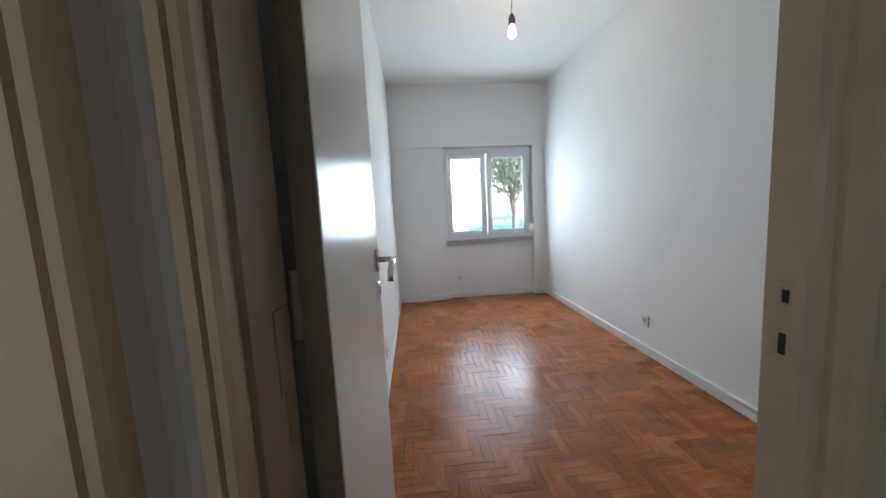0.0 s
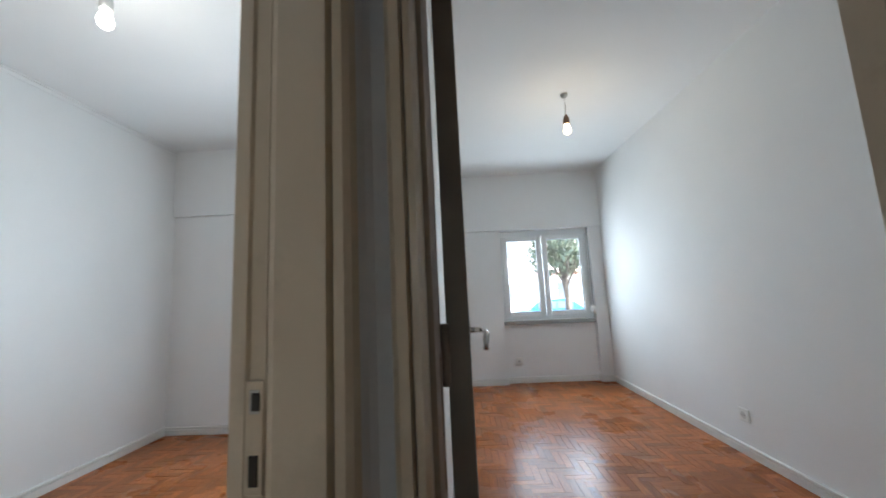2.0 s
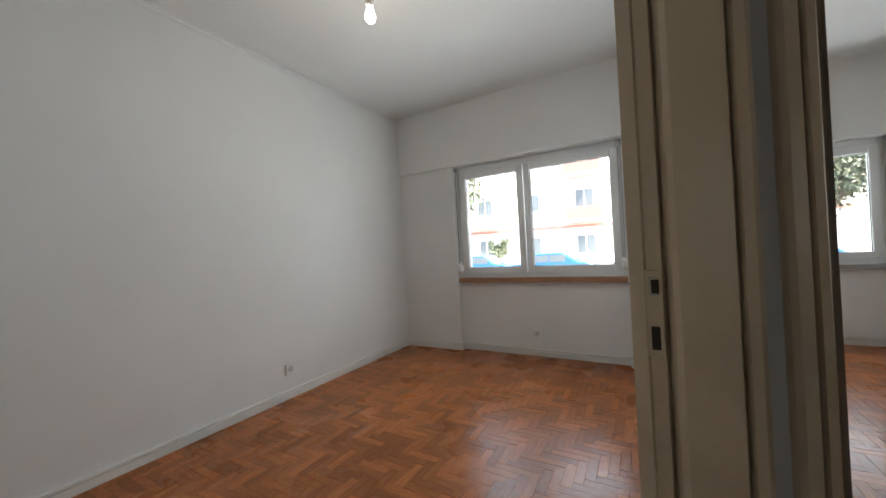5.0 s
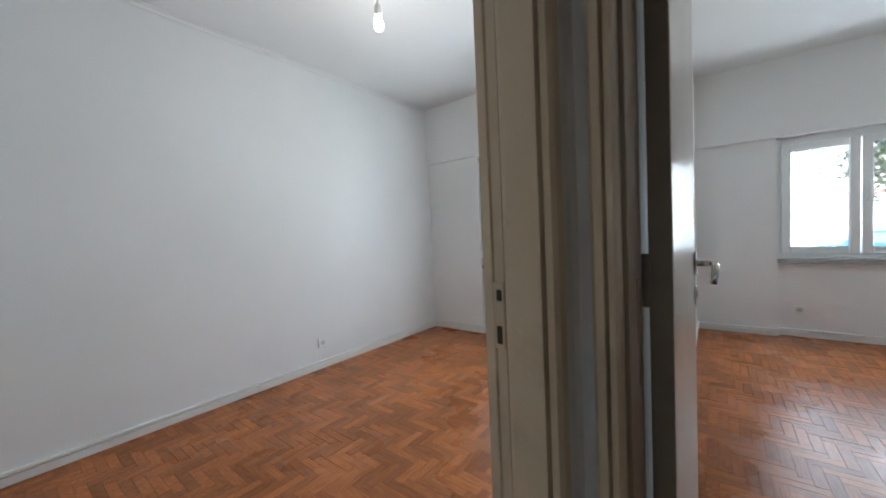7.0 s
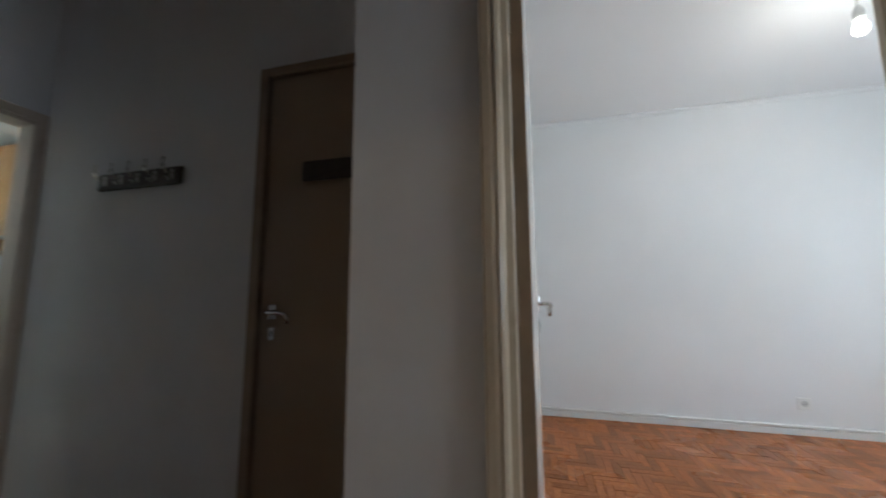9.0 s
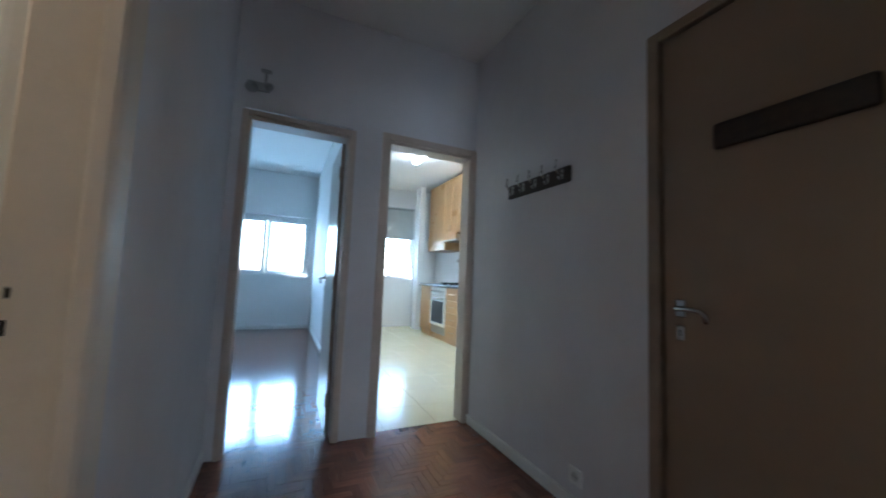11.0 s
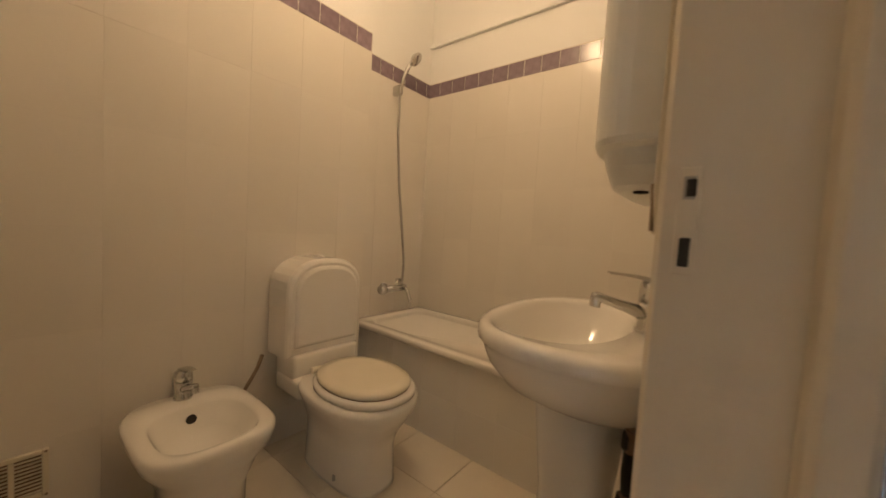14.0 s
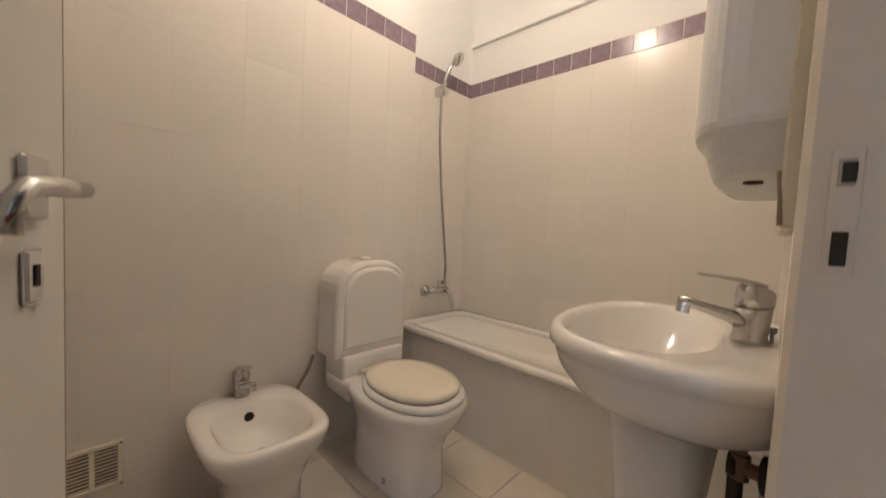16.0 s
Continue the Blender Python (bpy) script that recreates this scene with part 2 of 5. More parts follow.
M_ASPHALT = material("asphalt", (0.06, 0.06, 0.06), 0.9, vary=0.15, scale=4, bump=0.3)
M_PAVE = material("pale_cobble_pavement", (0.36, 0.35, 0.33), 0.9, vary=0.12, scale=9, bump=0.2)
M_KERB = material("kerb_stone", (0.40, 0.39, 0.37), 0.85, vary=0.1)
M_BLUECAR = material("blue_car_paint", (0.03, 0.16, 0.34), 0.2, coat=0.6)
M_GREYCAR = material("grey_car_paint", (0.25, 0.28, 0.30), 0.25, coat=0.6)
M_TYRE = material("tyre_rubber", (0.02, 0.02, 0.02), 0.8)
M_BARK = material("tree_bark", (0.13, 0.10, 0.075), 0.9, vary=0.3, scale=14, bump=0.6, bump_scale=25)
M_FOLIAGE = material("olive_leaves", (0.10, 0.12, 0.07), 0.6, vary=0.2, per_island=0.45)


# ---- mesh helpers ----
def mesh_of(name, bm, mat, smooth=False):
    me = bpy.data.meshes.new(name)
    bm.normal_update()
    bm.to_mesh(me)
    bm.free()
    me.materials.append(mat)
    if smooth:
        for p in me.polygons:
            p.use_smooth = True
    return me


def part(name, bm, mat, parent=None, label="", smooth=False, m=None):
    ob = new(name, mesh_of(name, bm, mat, smooth))
    if parent is not None:
        ob.parent = parent
    if m is not None:
        ob.matrix_basis = m
    if label:
        ob["label"] = label
    return ob


def thing(name, place, label, category, group="", turn=0, kind=""):
    ob = new(name)
    ob.empty_display_size = 0.05
    ob.matrix_basis = pose(*place, 0, 0, turn)
    return tagged(ob, label, category, group, kind)


def box(bm, a, b, bevel=0.0, segments=1):
    """A box from corner a to corner b."""
    lo = [min(p, q) for p, q in zip(a, b)]
    hi = [max(p, q) for p, q in zip(a, b)]
    r = bmesh.ops.create_cube(bm, size=1)
    vs = r["verts"]
    for v in vs:
        v.co = Vector([lo[i] + (v.co[i] + 0.5) * (hi[i] - lo[i]) for i in range(3)])
    if bevel:
        es = list({e for v in vs for e in v.link_edges})
        bmesh.ops.bevel(bm, geom=es, offset=bevel, segments=segments, profile=0.5, affect="EDGES")
    return bm


def boxes(*pairs, bevel=0.0, segments=1):
    bm = bmesh.new()
    for a, b in pairs:
        box(bm, a, b, bevel, segments)
    return bm


def rod(bm, a, b, r0, r1=None, n=12):
    a, b = Vector(a), Vector(b)
    d = b - a
    res = bmesh.ops.create_cone(bm, cap_ends=True, segments=n, radius1=r0, radius2=r0 if r1 is None else r1, depth=d.length)
    q = d.to_track_quat("Z", "Y").to_matrix().to_4x4()
    bmesh.ops.transform(bm, matrix=Matrix.Translation((a + b) / 2) @ q, verts=res["verts"])
    return bm


def rods(*items, n=12):
    bm = bmesh.new()
    for a, b, r in items:
        rod(bm, a, b, r, n=n)
    return bm


def tube(bm, points, r, n=10):
    """A round tube along a line of points."""
    pts = [Vector(p) for p in points]
    rings = []
    for i, p in enumerate(pts):
        d = (pts[min(i + 1, len(pts) - 1)] - pts[max(i - 1, 0)]).normalized()
        q = d.to_track_quat("Z", "Y")
        rings.append([bm.verts.new(p + q @ Vector((r * math.cos(k * math.tau / n), r * math.sin(k * math.tau / n), 0))) for k in range(n)])
    for u, v in zip(rings, rings[1:]):
        for k in range(n):
            bm.faces.new((u[k], u[(k + 1) % n], v[(k + 1) % n], v[k]))
    bm.faces.new(list(reversed(rings[0])))
    bm.faces.new(rings[-1])
    return bm


def lathe(bm, profile, centre=(0, 0, 0), n=24, axis="Z"):
    """A turned body from (radius, height) pairs."""
    c = Vector(centre)
    rings = []
    for r, h in profile:
        ring = []
        for k in range(n):
            u, v = r * math.cos(k * math.tau / n), r * math.sin(k * math.tau / n)
            ring.append(bm.verts.new(c + Vector({"Z": (u, v, h), "X": (h, u, v), "Y": (u, h, v)}[axis])))
        rings.append(ring)
    for a, b in zip(rings, rings[1:]):
        for k in range(n):
            bm.faces.new((a[k], a[(k + 1) % n], b[(k + 1) % n], b[k]))
    bm.faces.new(list(reversed(rings[0])))
    bm.faces.new(rings[-1])
    bmesh.ops.recalc_face_normals(bm, faces=bm.faces)
    return bm


def prism(bm, outline, z0, z1):
    """An upright body over a plan outline."""
    lo = [bm.verts.new((x, y, z0)) for x, y in outline]
    hi = [bm.verts.new((x, y, z1)) for x, y in outline]
    n = len(outline)
    for i in range(n):
        bm.faces.new((lo[i], lo[(i + 1) % n], hi[(i + 1) % n], hi[i]))
    bm.faces.new(list(reversed(lo)))
    bm.faces.new(hi)
    bmesh.ops.recalc_face_normals(bm, faces=bm.faces)
    return bm


def loft(bm, rings, cap_lo=True, cap_hi=True):
    """A skin over rings of points of one count."""
    vs = [[bm.verts.new(p) for p in ring] for ring in rings]
    n = len(vs[0])
    for a, b in zip(vs, vs[1:]):
        for k in range(n):
            bm.faces.new((a[k], a[(k + 1) % n], b[(k + 1) % n], b[k]))
    if cap_lo:
        bm.faces.new(list(reversed(vs[0])))
    if cap_hi:
        bm.faces.new(vs[-1])
    bmesh.ops.recalc_face_normals(bm, faces=bm.faces)
    return bm


def oval(cx, cy, z, rx, ry, n=32, power=2.0):
    """A rounded outline (a superellipse) at height z."""
    out = []
    for k in range(n):
        a = k * math.tau / n
        c, s = math.cos(a), math.sin(a)
        out.append((cx + rx * math.copysign(abs(c) ** (2 / power), c), cy + ry * math.copysign(abs(s) ** (2 / power), s), z))
    return out


def structure(name, bm, mat, label, category):
    return tagged(part(name, bm, mat), label, category, kind="structure")


# ---- the large structure ----
FZ = 0.08            # bedroom floors
CEIL = 2.54          # bedrooms
HCEIL = 2.82         # hall
AX0, AX1, AY1 = 0.16, 1.95, 3.72      # small bedroom
BX0, BX1, BY0, BY1 = -2.27, 0.0, -1.09, 2.52  # large bedroom
CX0, CX1, CY0, CEND = 0.33, 2.9, -3.53, -8.25
KX0, KX1 = -2.25, 0.21
HX0, HX1, HY0 = -0.46, 1.214, -3.41    # hall
TX0, TX1, TX2, TY0, TY1 = 1.365, 2.76, 2.92, -3.31, -1.12  # bathroom

# bedroom walls
structure("wall_1", boxes(((BX0 - 0.2, BY0 - 0.1, -0.1), (BX0, BY1 + 0.35, CEIL + 0.1))), M_WALL, "smooth white painted bedroom wall with a low socket", "wall")
structure("wall_2", boxes(((0.0, 0.06, -0.1), (AX0, AY1 + 0.35, CEIL + 0.1))), M_WALL, "white painted partition wall between two bedrooms", "wall")
structure("wall_3", boxes(((AX1, -0.03, -0.1), (AX1 + 0.2, AY1 + 0.35, CEIL + 0.1))), M_WALL, "smooth white painted wall catching window light", "wall")


def window_wall(name, x0, x1, y, wx0, wx1, z0, z1, label):
    """Outer wall: two piers, a recessed part below the window and a proud beam over it."""
    bm = boxes(((x0, y, -0.1), (wx0, y + 0.35, z1)), ((wx1, y, -0.1), (x1, y + 0.35, z1)),
               ((wx0, y + 0.07, -0.1), (wx1, y + 0.35, z0)),
               ((x0, y - 0.025, z1), (x1, y + 0.35, CEIL + 0.1)))
    return structure(name, bm, M_WALL, label, "wall")


window_wall("wall_4", AX0, AX1, AY1, 0.75, 1.81, 0.79, 1.86, "white painted outer wall with a recessed window bay")
window_wall("wall_5", BX0, BX1, BY1, -1.62, -0.10, 0.81, 1.93, "white painted outer wall with a wide recessed window bay")
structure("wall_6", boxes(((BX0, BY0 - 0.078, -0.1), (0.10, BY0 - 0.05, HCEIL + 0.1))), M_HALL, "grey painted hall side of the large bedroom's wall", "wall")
structure("wall_20", boxes(((BX0, BY0 - 0.05, -0.1), (0.0, BY0, CEIL + 0.1))), M_WALL, "white painted end wall of the large bedroom", "wall")
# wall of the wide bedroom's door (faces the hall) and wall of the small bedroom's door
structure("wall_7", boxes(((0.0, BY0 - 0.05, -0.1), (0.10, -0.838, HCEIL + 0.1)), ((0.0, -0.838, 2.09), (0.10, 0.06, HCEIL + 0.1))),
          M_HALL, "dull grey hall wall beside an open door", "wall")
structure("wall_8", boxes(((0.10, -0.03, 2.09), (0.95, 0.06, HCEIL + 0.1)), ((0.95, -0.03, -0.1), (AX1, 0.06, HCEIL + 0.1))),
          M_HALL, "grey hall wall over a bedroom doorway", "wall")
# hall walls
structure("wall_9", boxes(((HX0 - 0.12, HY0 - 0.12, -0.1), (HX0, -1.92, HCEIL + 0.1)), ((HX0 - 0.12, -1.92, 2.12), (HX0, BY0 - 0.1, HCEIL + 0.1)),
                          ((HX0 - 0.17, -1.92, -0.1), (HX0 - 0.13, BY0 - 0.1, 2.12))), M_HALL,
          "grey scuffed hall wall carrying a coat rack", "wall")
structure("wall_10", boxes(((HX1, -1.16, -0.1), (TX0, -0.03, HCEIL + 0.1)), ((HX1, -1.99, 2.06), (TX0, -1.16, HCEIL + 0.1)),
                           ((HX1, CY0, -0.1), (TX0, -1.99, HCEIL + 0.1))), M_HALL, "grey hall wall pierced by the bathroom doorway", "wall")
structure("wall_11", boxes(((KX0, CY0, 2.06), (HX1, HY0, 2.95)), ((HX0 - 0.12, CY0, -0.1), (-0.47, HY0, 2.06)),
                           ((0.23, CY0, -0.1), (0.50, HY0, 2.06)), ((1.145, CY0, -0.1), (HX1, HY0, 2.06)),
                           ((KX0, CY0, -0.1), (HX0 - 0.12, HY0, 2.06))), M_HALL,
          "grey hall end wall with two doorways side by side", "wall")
# far room and kitchen
CWX0, CWX1, CWZ0, CWZ1 = 0.42, 1.80, 0.97, 2.10
structure("wall_12", boxes(((CX0 - 0.12, CEND - 0.3, -0.1), (CX0, CY0, 3.0))), M_WALL, "white wall between kitchen and far room", "wall")
structure("wall_13", boxes(((CX1, CEND - 0.3, -0.1), (CX1 + 0.1, CY0, 3.0)), ((HX1, CY0 - 0.1, -0.1), (CX1, CY0, 3.0))), M_WALL, "white wall of the far room", "wall")
structure("wall_14", boxes(((CX0, CEND - 0.3, -0.1), (CWX0, CEND, 3.0)), ((CWX1, CEND - 0.3, -0.1), (CX1, CEND, 3.0)),
                           ((CWX0, CEND - 0.3, -0.1), (CWX1, CEND, CWZ0)), ((CWX0, CEND - 0.3, CWZ1), (CWX1, CEND, 3.0))), M_WALL,
          "white outer wall of the far room under its window", "wall")
KWX0, KWX1, KWZ0, KWZ1 = -1.68, -0.75, 1.0, 2.30
KEND = -8.25
structure("wall_15", boxes(((KX0, KEND - 0.25, -0.1), (KWX0, KEND, 3.0)), ((KWX1, KEND - 0.25, -0.1), (KX1, KEND, 3.0)),
                           ((KWX0, KEND - 0.25, -0.1), (KWX1, KEND, KWZ0)), ((KWX0, KEND - 0.25, KWZ1), (KWX1, KEND, 3.0))), M_WALL,
          "white kitchen end wall with a barred window", "wall")
structure("wall_16", boxes(((KX0 - 0.1, KEND - 0.25, -0.1), (KX0, CY0, 3.0))), M_KWALL, "white tiled kitchen wall behind the cabinets", "wall")
# bathroom walls (cores behind the tiles)
structure("wall_17", boxes(((TX1, -2.68, -0.1), (TX1 + 0.3, TY1, 2.85)), ((TX2, TY0 - 0.1, -0.1), (TX2 + 0.14, -2.68, 2.85))), M_GROUT,
          "plastered bathroom wall stepped behind the bath", "wall")
structure("wall_18", boxes(((TX0, TY0 - 0.12, -0.1), (TX2, TY0, 2.85)),), M_GROUT, "bathroom wall along the bathtub", "wall")
structure("wall_19", boxes(((TX0, TY1, -0.1), (TX1 + 0.3, TY1 + 0.1, 2.85)),), M_GROUT, "bathroom wall behind the open door", "wall")

# ceilings
structure("ceiling_1", boxes(((0.0, 0.0, CEIL), (AX1 + 0.2, AY1 + 0.3, CEIL + 0.12))), M_CEIL, "plain white bedroom ceiling", "ceiling")
structure("ceiling_2", boxes(((BX0 - 0.1, BY0 - 0.05, CEIL), (0.0, BY1 + 0.3, CEIL + 0.12))), M_CEIL, "plain white bedroom ceiling with a small cornice", "ceiling")
structure("ceiling_3", boxes(((HX0 - 0.12, HY0 - 0.05, HCEIL), (HX1 + 0.1, 0.0, HCEIL + 0.12))), M_CEIL, "dim hall ceiling", "ceiling")
structure("ceiling_4", boxes(((TX0 - 0.02, TY0, 2.75), (TX2 + 0.1, TY1, 2.87))), M_CEIL, "warm white bathroom ceiling", "ceiling")
structure("ceiling_5", boxes(((KX0 - 0.1, KEND - 0.25, 2.92), (CX1 + 0.1, CY0 + 0.05, 3.05))), M_CEIL, "white ceiling of kitchen and far room", "ceiling")

# cornice steps along the wide bedroom's long wall
structure("trim_1", boxes(((BX0, BY0, CEIL - 0.035), (BX0 + 0.008, BY1 - 0.03, CEIL)), ((BX0 + 0.008, BY0, CEIL - 0.010), (BX0 + 0.022, BY1 - 0.03, CEIL)), bevel=0.003),
          M_CEIL, "narrow stepped white plaster cornice", "cornice")
structure("trim_2", boxes(((TX0, TY0, 2.12), (TX2, TY0 + 0.03, 2.145)), bevel=0.004), M_WALL, "thin plaster ledge above the bath", "ledge")


def baseboard(name, runs, zf=0.0):
    """Baseboards with a quarter bead, one object for a room; each run is ((x, y), (x, y), normal)."""
    bm = bmesh.new()
    for (ax, ay), (bx, by), (nx, ny) in runs:
        for d, z0, z1 in ((0.013, 0.0, 0.046), (0.005, 0.044, 0.052), (0.019, 0.050, 0.068)):
            box(bm, (min(ax, bx) if nx == 0 else ax, min(ay, by) if ny == 0 else ay, zf + z0),
                (max(ax, bx) if nx == 0 else ax + nx * d, max(ay, by) if ny == 0 else ay + ny * d, zf + z1), min(0.004, d * 0.4), 2)
    return structure(name, bm, M_BASE, "low white painted wooden baseboard", "baseboard")


baseboard("baseboard_1", [((AX0, 0.06), (AX0, AY1), (1, 0)), ((AX1, 0.06), (AX1, AY1), (-1, 0)), ((AX0, AY1), (0.75, AY1), (0, -1)),
                          ((0.75, AY1 + 0.07), (1.81, AY1 + 0.07), (0, -1)), ((1.81, AY1), (AX1, AY1), (0, -1)),
                          ((0.75, AY1), (0.75, AY1 + 0.07), (1, 0)), ((1.81, AY1), (1.81, AY1 + 0.07), (-1, 0))], FZ)
baseboard("baseboard_2", [((BX0, BY0), (BX0, BY1), (1, 0)), ((0.0, 0.06), (0.0, BY1), (-1, 0)), ((BX0, BY1), (-1.62, BY1), (0, -1)),
                          ((-1.62, BY1 + 0.07), (-0.10, BY1 + 0.07), (0, -1)), ((-0.10, BY1), (0.0, BY1), (0, -1)),
                          ((-1.62, BY1), (-1.62, BY1 + 0.07), (1, 0)), ((-0.10, BY1), (-0.10, BY1 + 0.07), (-1, 0)), ((BX0, BY0), (0, BY0), (0, 1))], FZ)
baseboard("baseboard_3", [((HX0, HY0), (HX0, -1.95), (1, 0)), ((HX1, HY0), (HX1, -2.03), (-1, 0)), ((HX1, -1.10), (HX1, -0.03), (-1, 0)),
                          ((0.97, -0.03), (HX1, -0.03), (0, -1)), ((0.10, BY0 - 0.08), (0.10, -0.87), (1, 0))])
baseboard("baseboard_4", [((CX0, CEND), (CX0, CY0), (1, 0)), ((CX0, CEND), (CX1, CEND), (0, 1))])

# the moulded post where the two bedroom doors meet
def moulding(name, outline, mat, label):
    """An upright door moulding over its plan outline."""
    b = bmesh.new()
    return structure(name, prism(b, outline, 0.0, 2.095), mat, label, "door frame")


moulding("trim_3", [(0.004, -0.10), (0.021, -0.102), (0.024, -0.098), (0.041, -0.098), (0.045, -0.086), (0.049, -0.106), (0.051, -0.114), (0.058, -0.117), (0.112, -0.119), (0.116, -0.105),
                    (0.120, -0.119), (0.130, -0.118), (0.136, -0.110), (0.138, -0.09), (0.138, 0.058), (0.004, 0.058)], M_FRAME,
         "yellowed moulded door post with a latch slot")
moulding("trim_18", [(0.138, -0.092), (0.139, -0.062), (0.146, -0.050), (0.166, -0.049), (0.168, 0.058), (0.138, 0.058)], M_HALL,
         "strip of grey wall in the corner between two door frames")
moulding("trim_19", [(0.165, -0.055), (0.168, -0.064), (0.174, -0.071), (0.186, -0.072), (0.189, -0.060), (0.192, -0.072), (0.200, -0.071), (0.204, -0.062), (0.206, -0.048), (0.206, 0.062), (0.168, 0.062)],
         M_FRAME, "yellowed moulded frame beside a bedroom door")
moulding("trim_20", [(0.206, -0.044), (0.213, -0.042), (0.215, 0.0), (0.215, 0.055), (0.206, 0.055)], M_EDGE, "bare dark brown rebate of a door frame")


def keep_plate(parent_name, place, turn, paint=M_FRAME):
    """Latch keep: a thin plate with two dark holes."""
    p = thing(parent_name, place, "worn steel latch plate let into the door frame", "latch plate", "latch plates", turn)
    part("plate", boxes(((-0.010, -0.0008, -0.058), (0.010, 0.0015, 0.052)), bevel=0.001), paint, p)
    part("latch_hole", boxes(((-0.0065, -0.0012, 0.018), (0.0065, 0.001, 0.044)), bevel=0.0015), M_STEEL, p)
    part("latch_recess", boxes(((-0.003, -0.0018, 0.022), (0.006, -0.0005, 0.040)), bevel=0.001), M_DARK, p)
    part("bolt_hole", boxes(((-0.005, -0.0018, -0.050), (0.005, 0.001, -0.020)), bevel=0.001), M_DARK, p)
    return p


keep_plate("latch_plate", (0.031, -0.1005, 1.010), 0)


# frame sides with beads, as plan outlines
def frame_side(name, outline, h, mat, label):
    b = bmesh.new()
    prism(b, outline, 0.0, h)
    return structure(name, b, mat, label, "door frame")


frame_side("trim_4", [(0.863, 0.062), (0.861, 0.008), (0.870, 0.002), (0.876, -0.006), (0.872, -0.018), (0.874, -0.036), (0.882, -0.047), (0.890, -0.040),
                      (0.898, -0.050), (0.958, -0.052), (0.966, -0.044), (0.974, -0.050), (0.984, -0.046), (0.988, -0.028), (0.968, -0.03), (0.968, 0.062)],
           2.095, M_FRAME, "yellowed moulded frame of a bedroom doorway")
keep_plate("latch_plate", (0.862, 0.033, 0.995), -90)
structure("trim_5", boxes(((0.215, -0.045, 2.02), (0.861, 0.062, 2.095)), bevel=0.006), M_FRAME, "yellowed door frame head", "door frame")
frame_side("trim_6", [(-0.03, -0.815), (0.02, -0.815), (0.025, -0.80), (0.095, -0.80), (0.10, -0.815), (0.118, -0.818), (0.124, -0.826), (0.120, -0.832), (0.124, -0.840),
                      (0.124, -0.856), (0.114, -0.862), (0.102, -0.862), (0.102, -0.837), (-0.03, -0.837)], 2.095, M_FRAME, "yellowed moulded frame at a bedroom door's hinges")
structure("trim_7", boxes(((-0.03, -0.815, 2.02), (0.122, -0.10, 2.095)), bevel=0.006), M_FRAME, "yellowed door frame head", "door frame")
# bathroom door frame
frame_side("trim_8", [(1.207, -1.966), (1.210, -1.949), (1.218, -1.941), (1.245, -1.943), (1.252, -1.949), (1.256, -1.966), (1.300, -1.971), (1.372, -1.975), (1.378, -1.981), (1.378, -2.031),
                      (1.366, -2.031), (1.218, -2.031), (1.207, -2.031)], 2.06, M_FRAME_BATH, "cream painted bathroom door frame with latch plate")
keep_plate("latch_plate", (1.350, -1.9725, 0.985), 177, M_FRAME_BATH)
frame_side("trim_9", [(1.207, -1.17), (1.217, -1.185), (1.378, -1.185), (1.378, -1.11), (1.366, -1.11), (1.366, -1.165), (1.219, -1.165), (1.212, -1.10), (1.207, -1.10)], 2.06, M_FRAME_BATH,
           "cream painted bathroom door frame at the hinges")
structure("trim_10", boxes(((1.207, -1.966, 2.0), (1.378, -1.185, 2.06)), bevel=0.005), M_FRAME_BATH, "cream painted bathroom door frame head", "door frame")


# end-wall door frames
def flat_frame(name, x0, x1, h, label, w=0.06):
    b = boxes(((x0 - w, HY0, 0), (x0, HY0 + 0.02, h + w)), ((x1, HY0, 0), (x1 + w, HY0 + 0.02, h + w)), ((x0, HY0, h), (x1, HY0 + 0.02, h + w)),
              ((x0 - 0.012, CY0, 0), (x0 + 0.012, HY0 + 0.012, h)), ((x1 - 0.012, CY0, 0), (x1 + 0.012, HY0 + 0.012, h)), ((x0 + 0.012, CY0, h - 0.024), (x1 - 0.012, HY0 + 0.012, h)), bevel=0.004)
    return structure(name, b, M_FRAME_PINK, label, "door frame")


flat_frame("trim_11", -0.42, 0.245, 2.03, "faded pinkish kitchen door frame", 0.05)
flat_frame("trim_12", 0.515, 1.125, 2.01, "faded pinkish door frame of the far room", 0.034)

# ground under the house and floors
structure("floor_1", boxes(((0.0, 0.0, -0.1), (AX1, AY1 + 0.1, FZ - 0.008))), M_JOINT, "parquet bed under the small bedroom", "floor")
structure("floor_2", boxes(((BX0, BY0, -0.1), (0.0, BY1 + 0.1, FZ - 0.008))), M_JOINT, "parquet bed under the large bedroom", "floor")
structure("floor_3", boxes(((HX0 - 0.14, HY0 - 0.12, -0.1), (HX1 + 0.24, 0.0, -0.008))), M_JOINT, "parquet bed under the hall", "floor")
structure("floor_4", boxes(((CX0, CEND, -0.1), (CX1, CY0, -0.008))), M_JOINT, "parquet bed under the far room", "floor")
structure("floor_5", boxes(((KX0, KEND, -0.1), (CX0 - 0.12, CY0, -0.006))), M_KGROUT, "grouted bed of the kitchen floor", "floor")
structure("floor_6", boxes(((TX0, TY0, -0.1), (TX2, TY1, -0.006))), M_GROUT, "grouted bed of the bathroom floor", "floor")


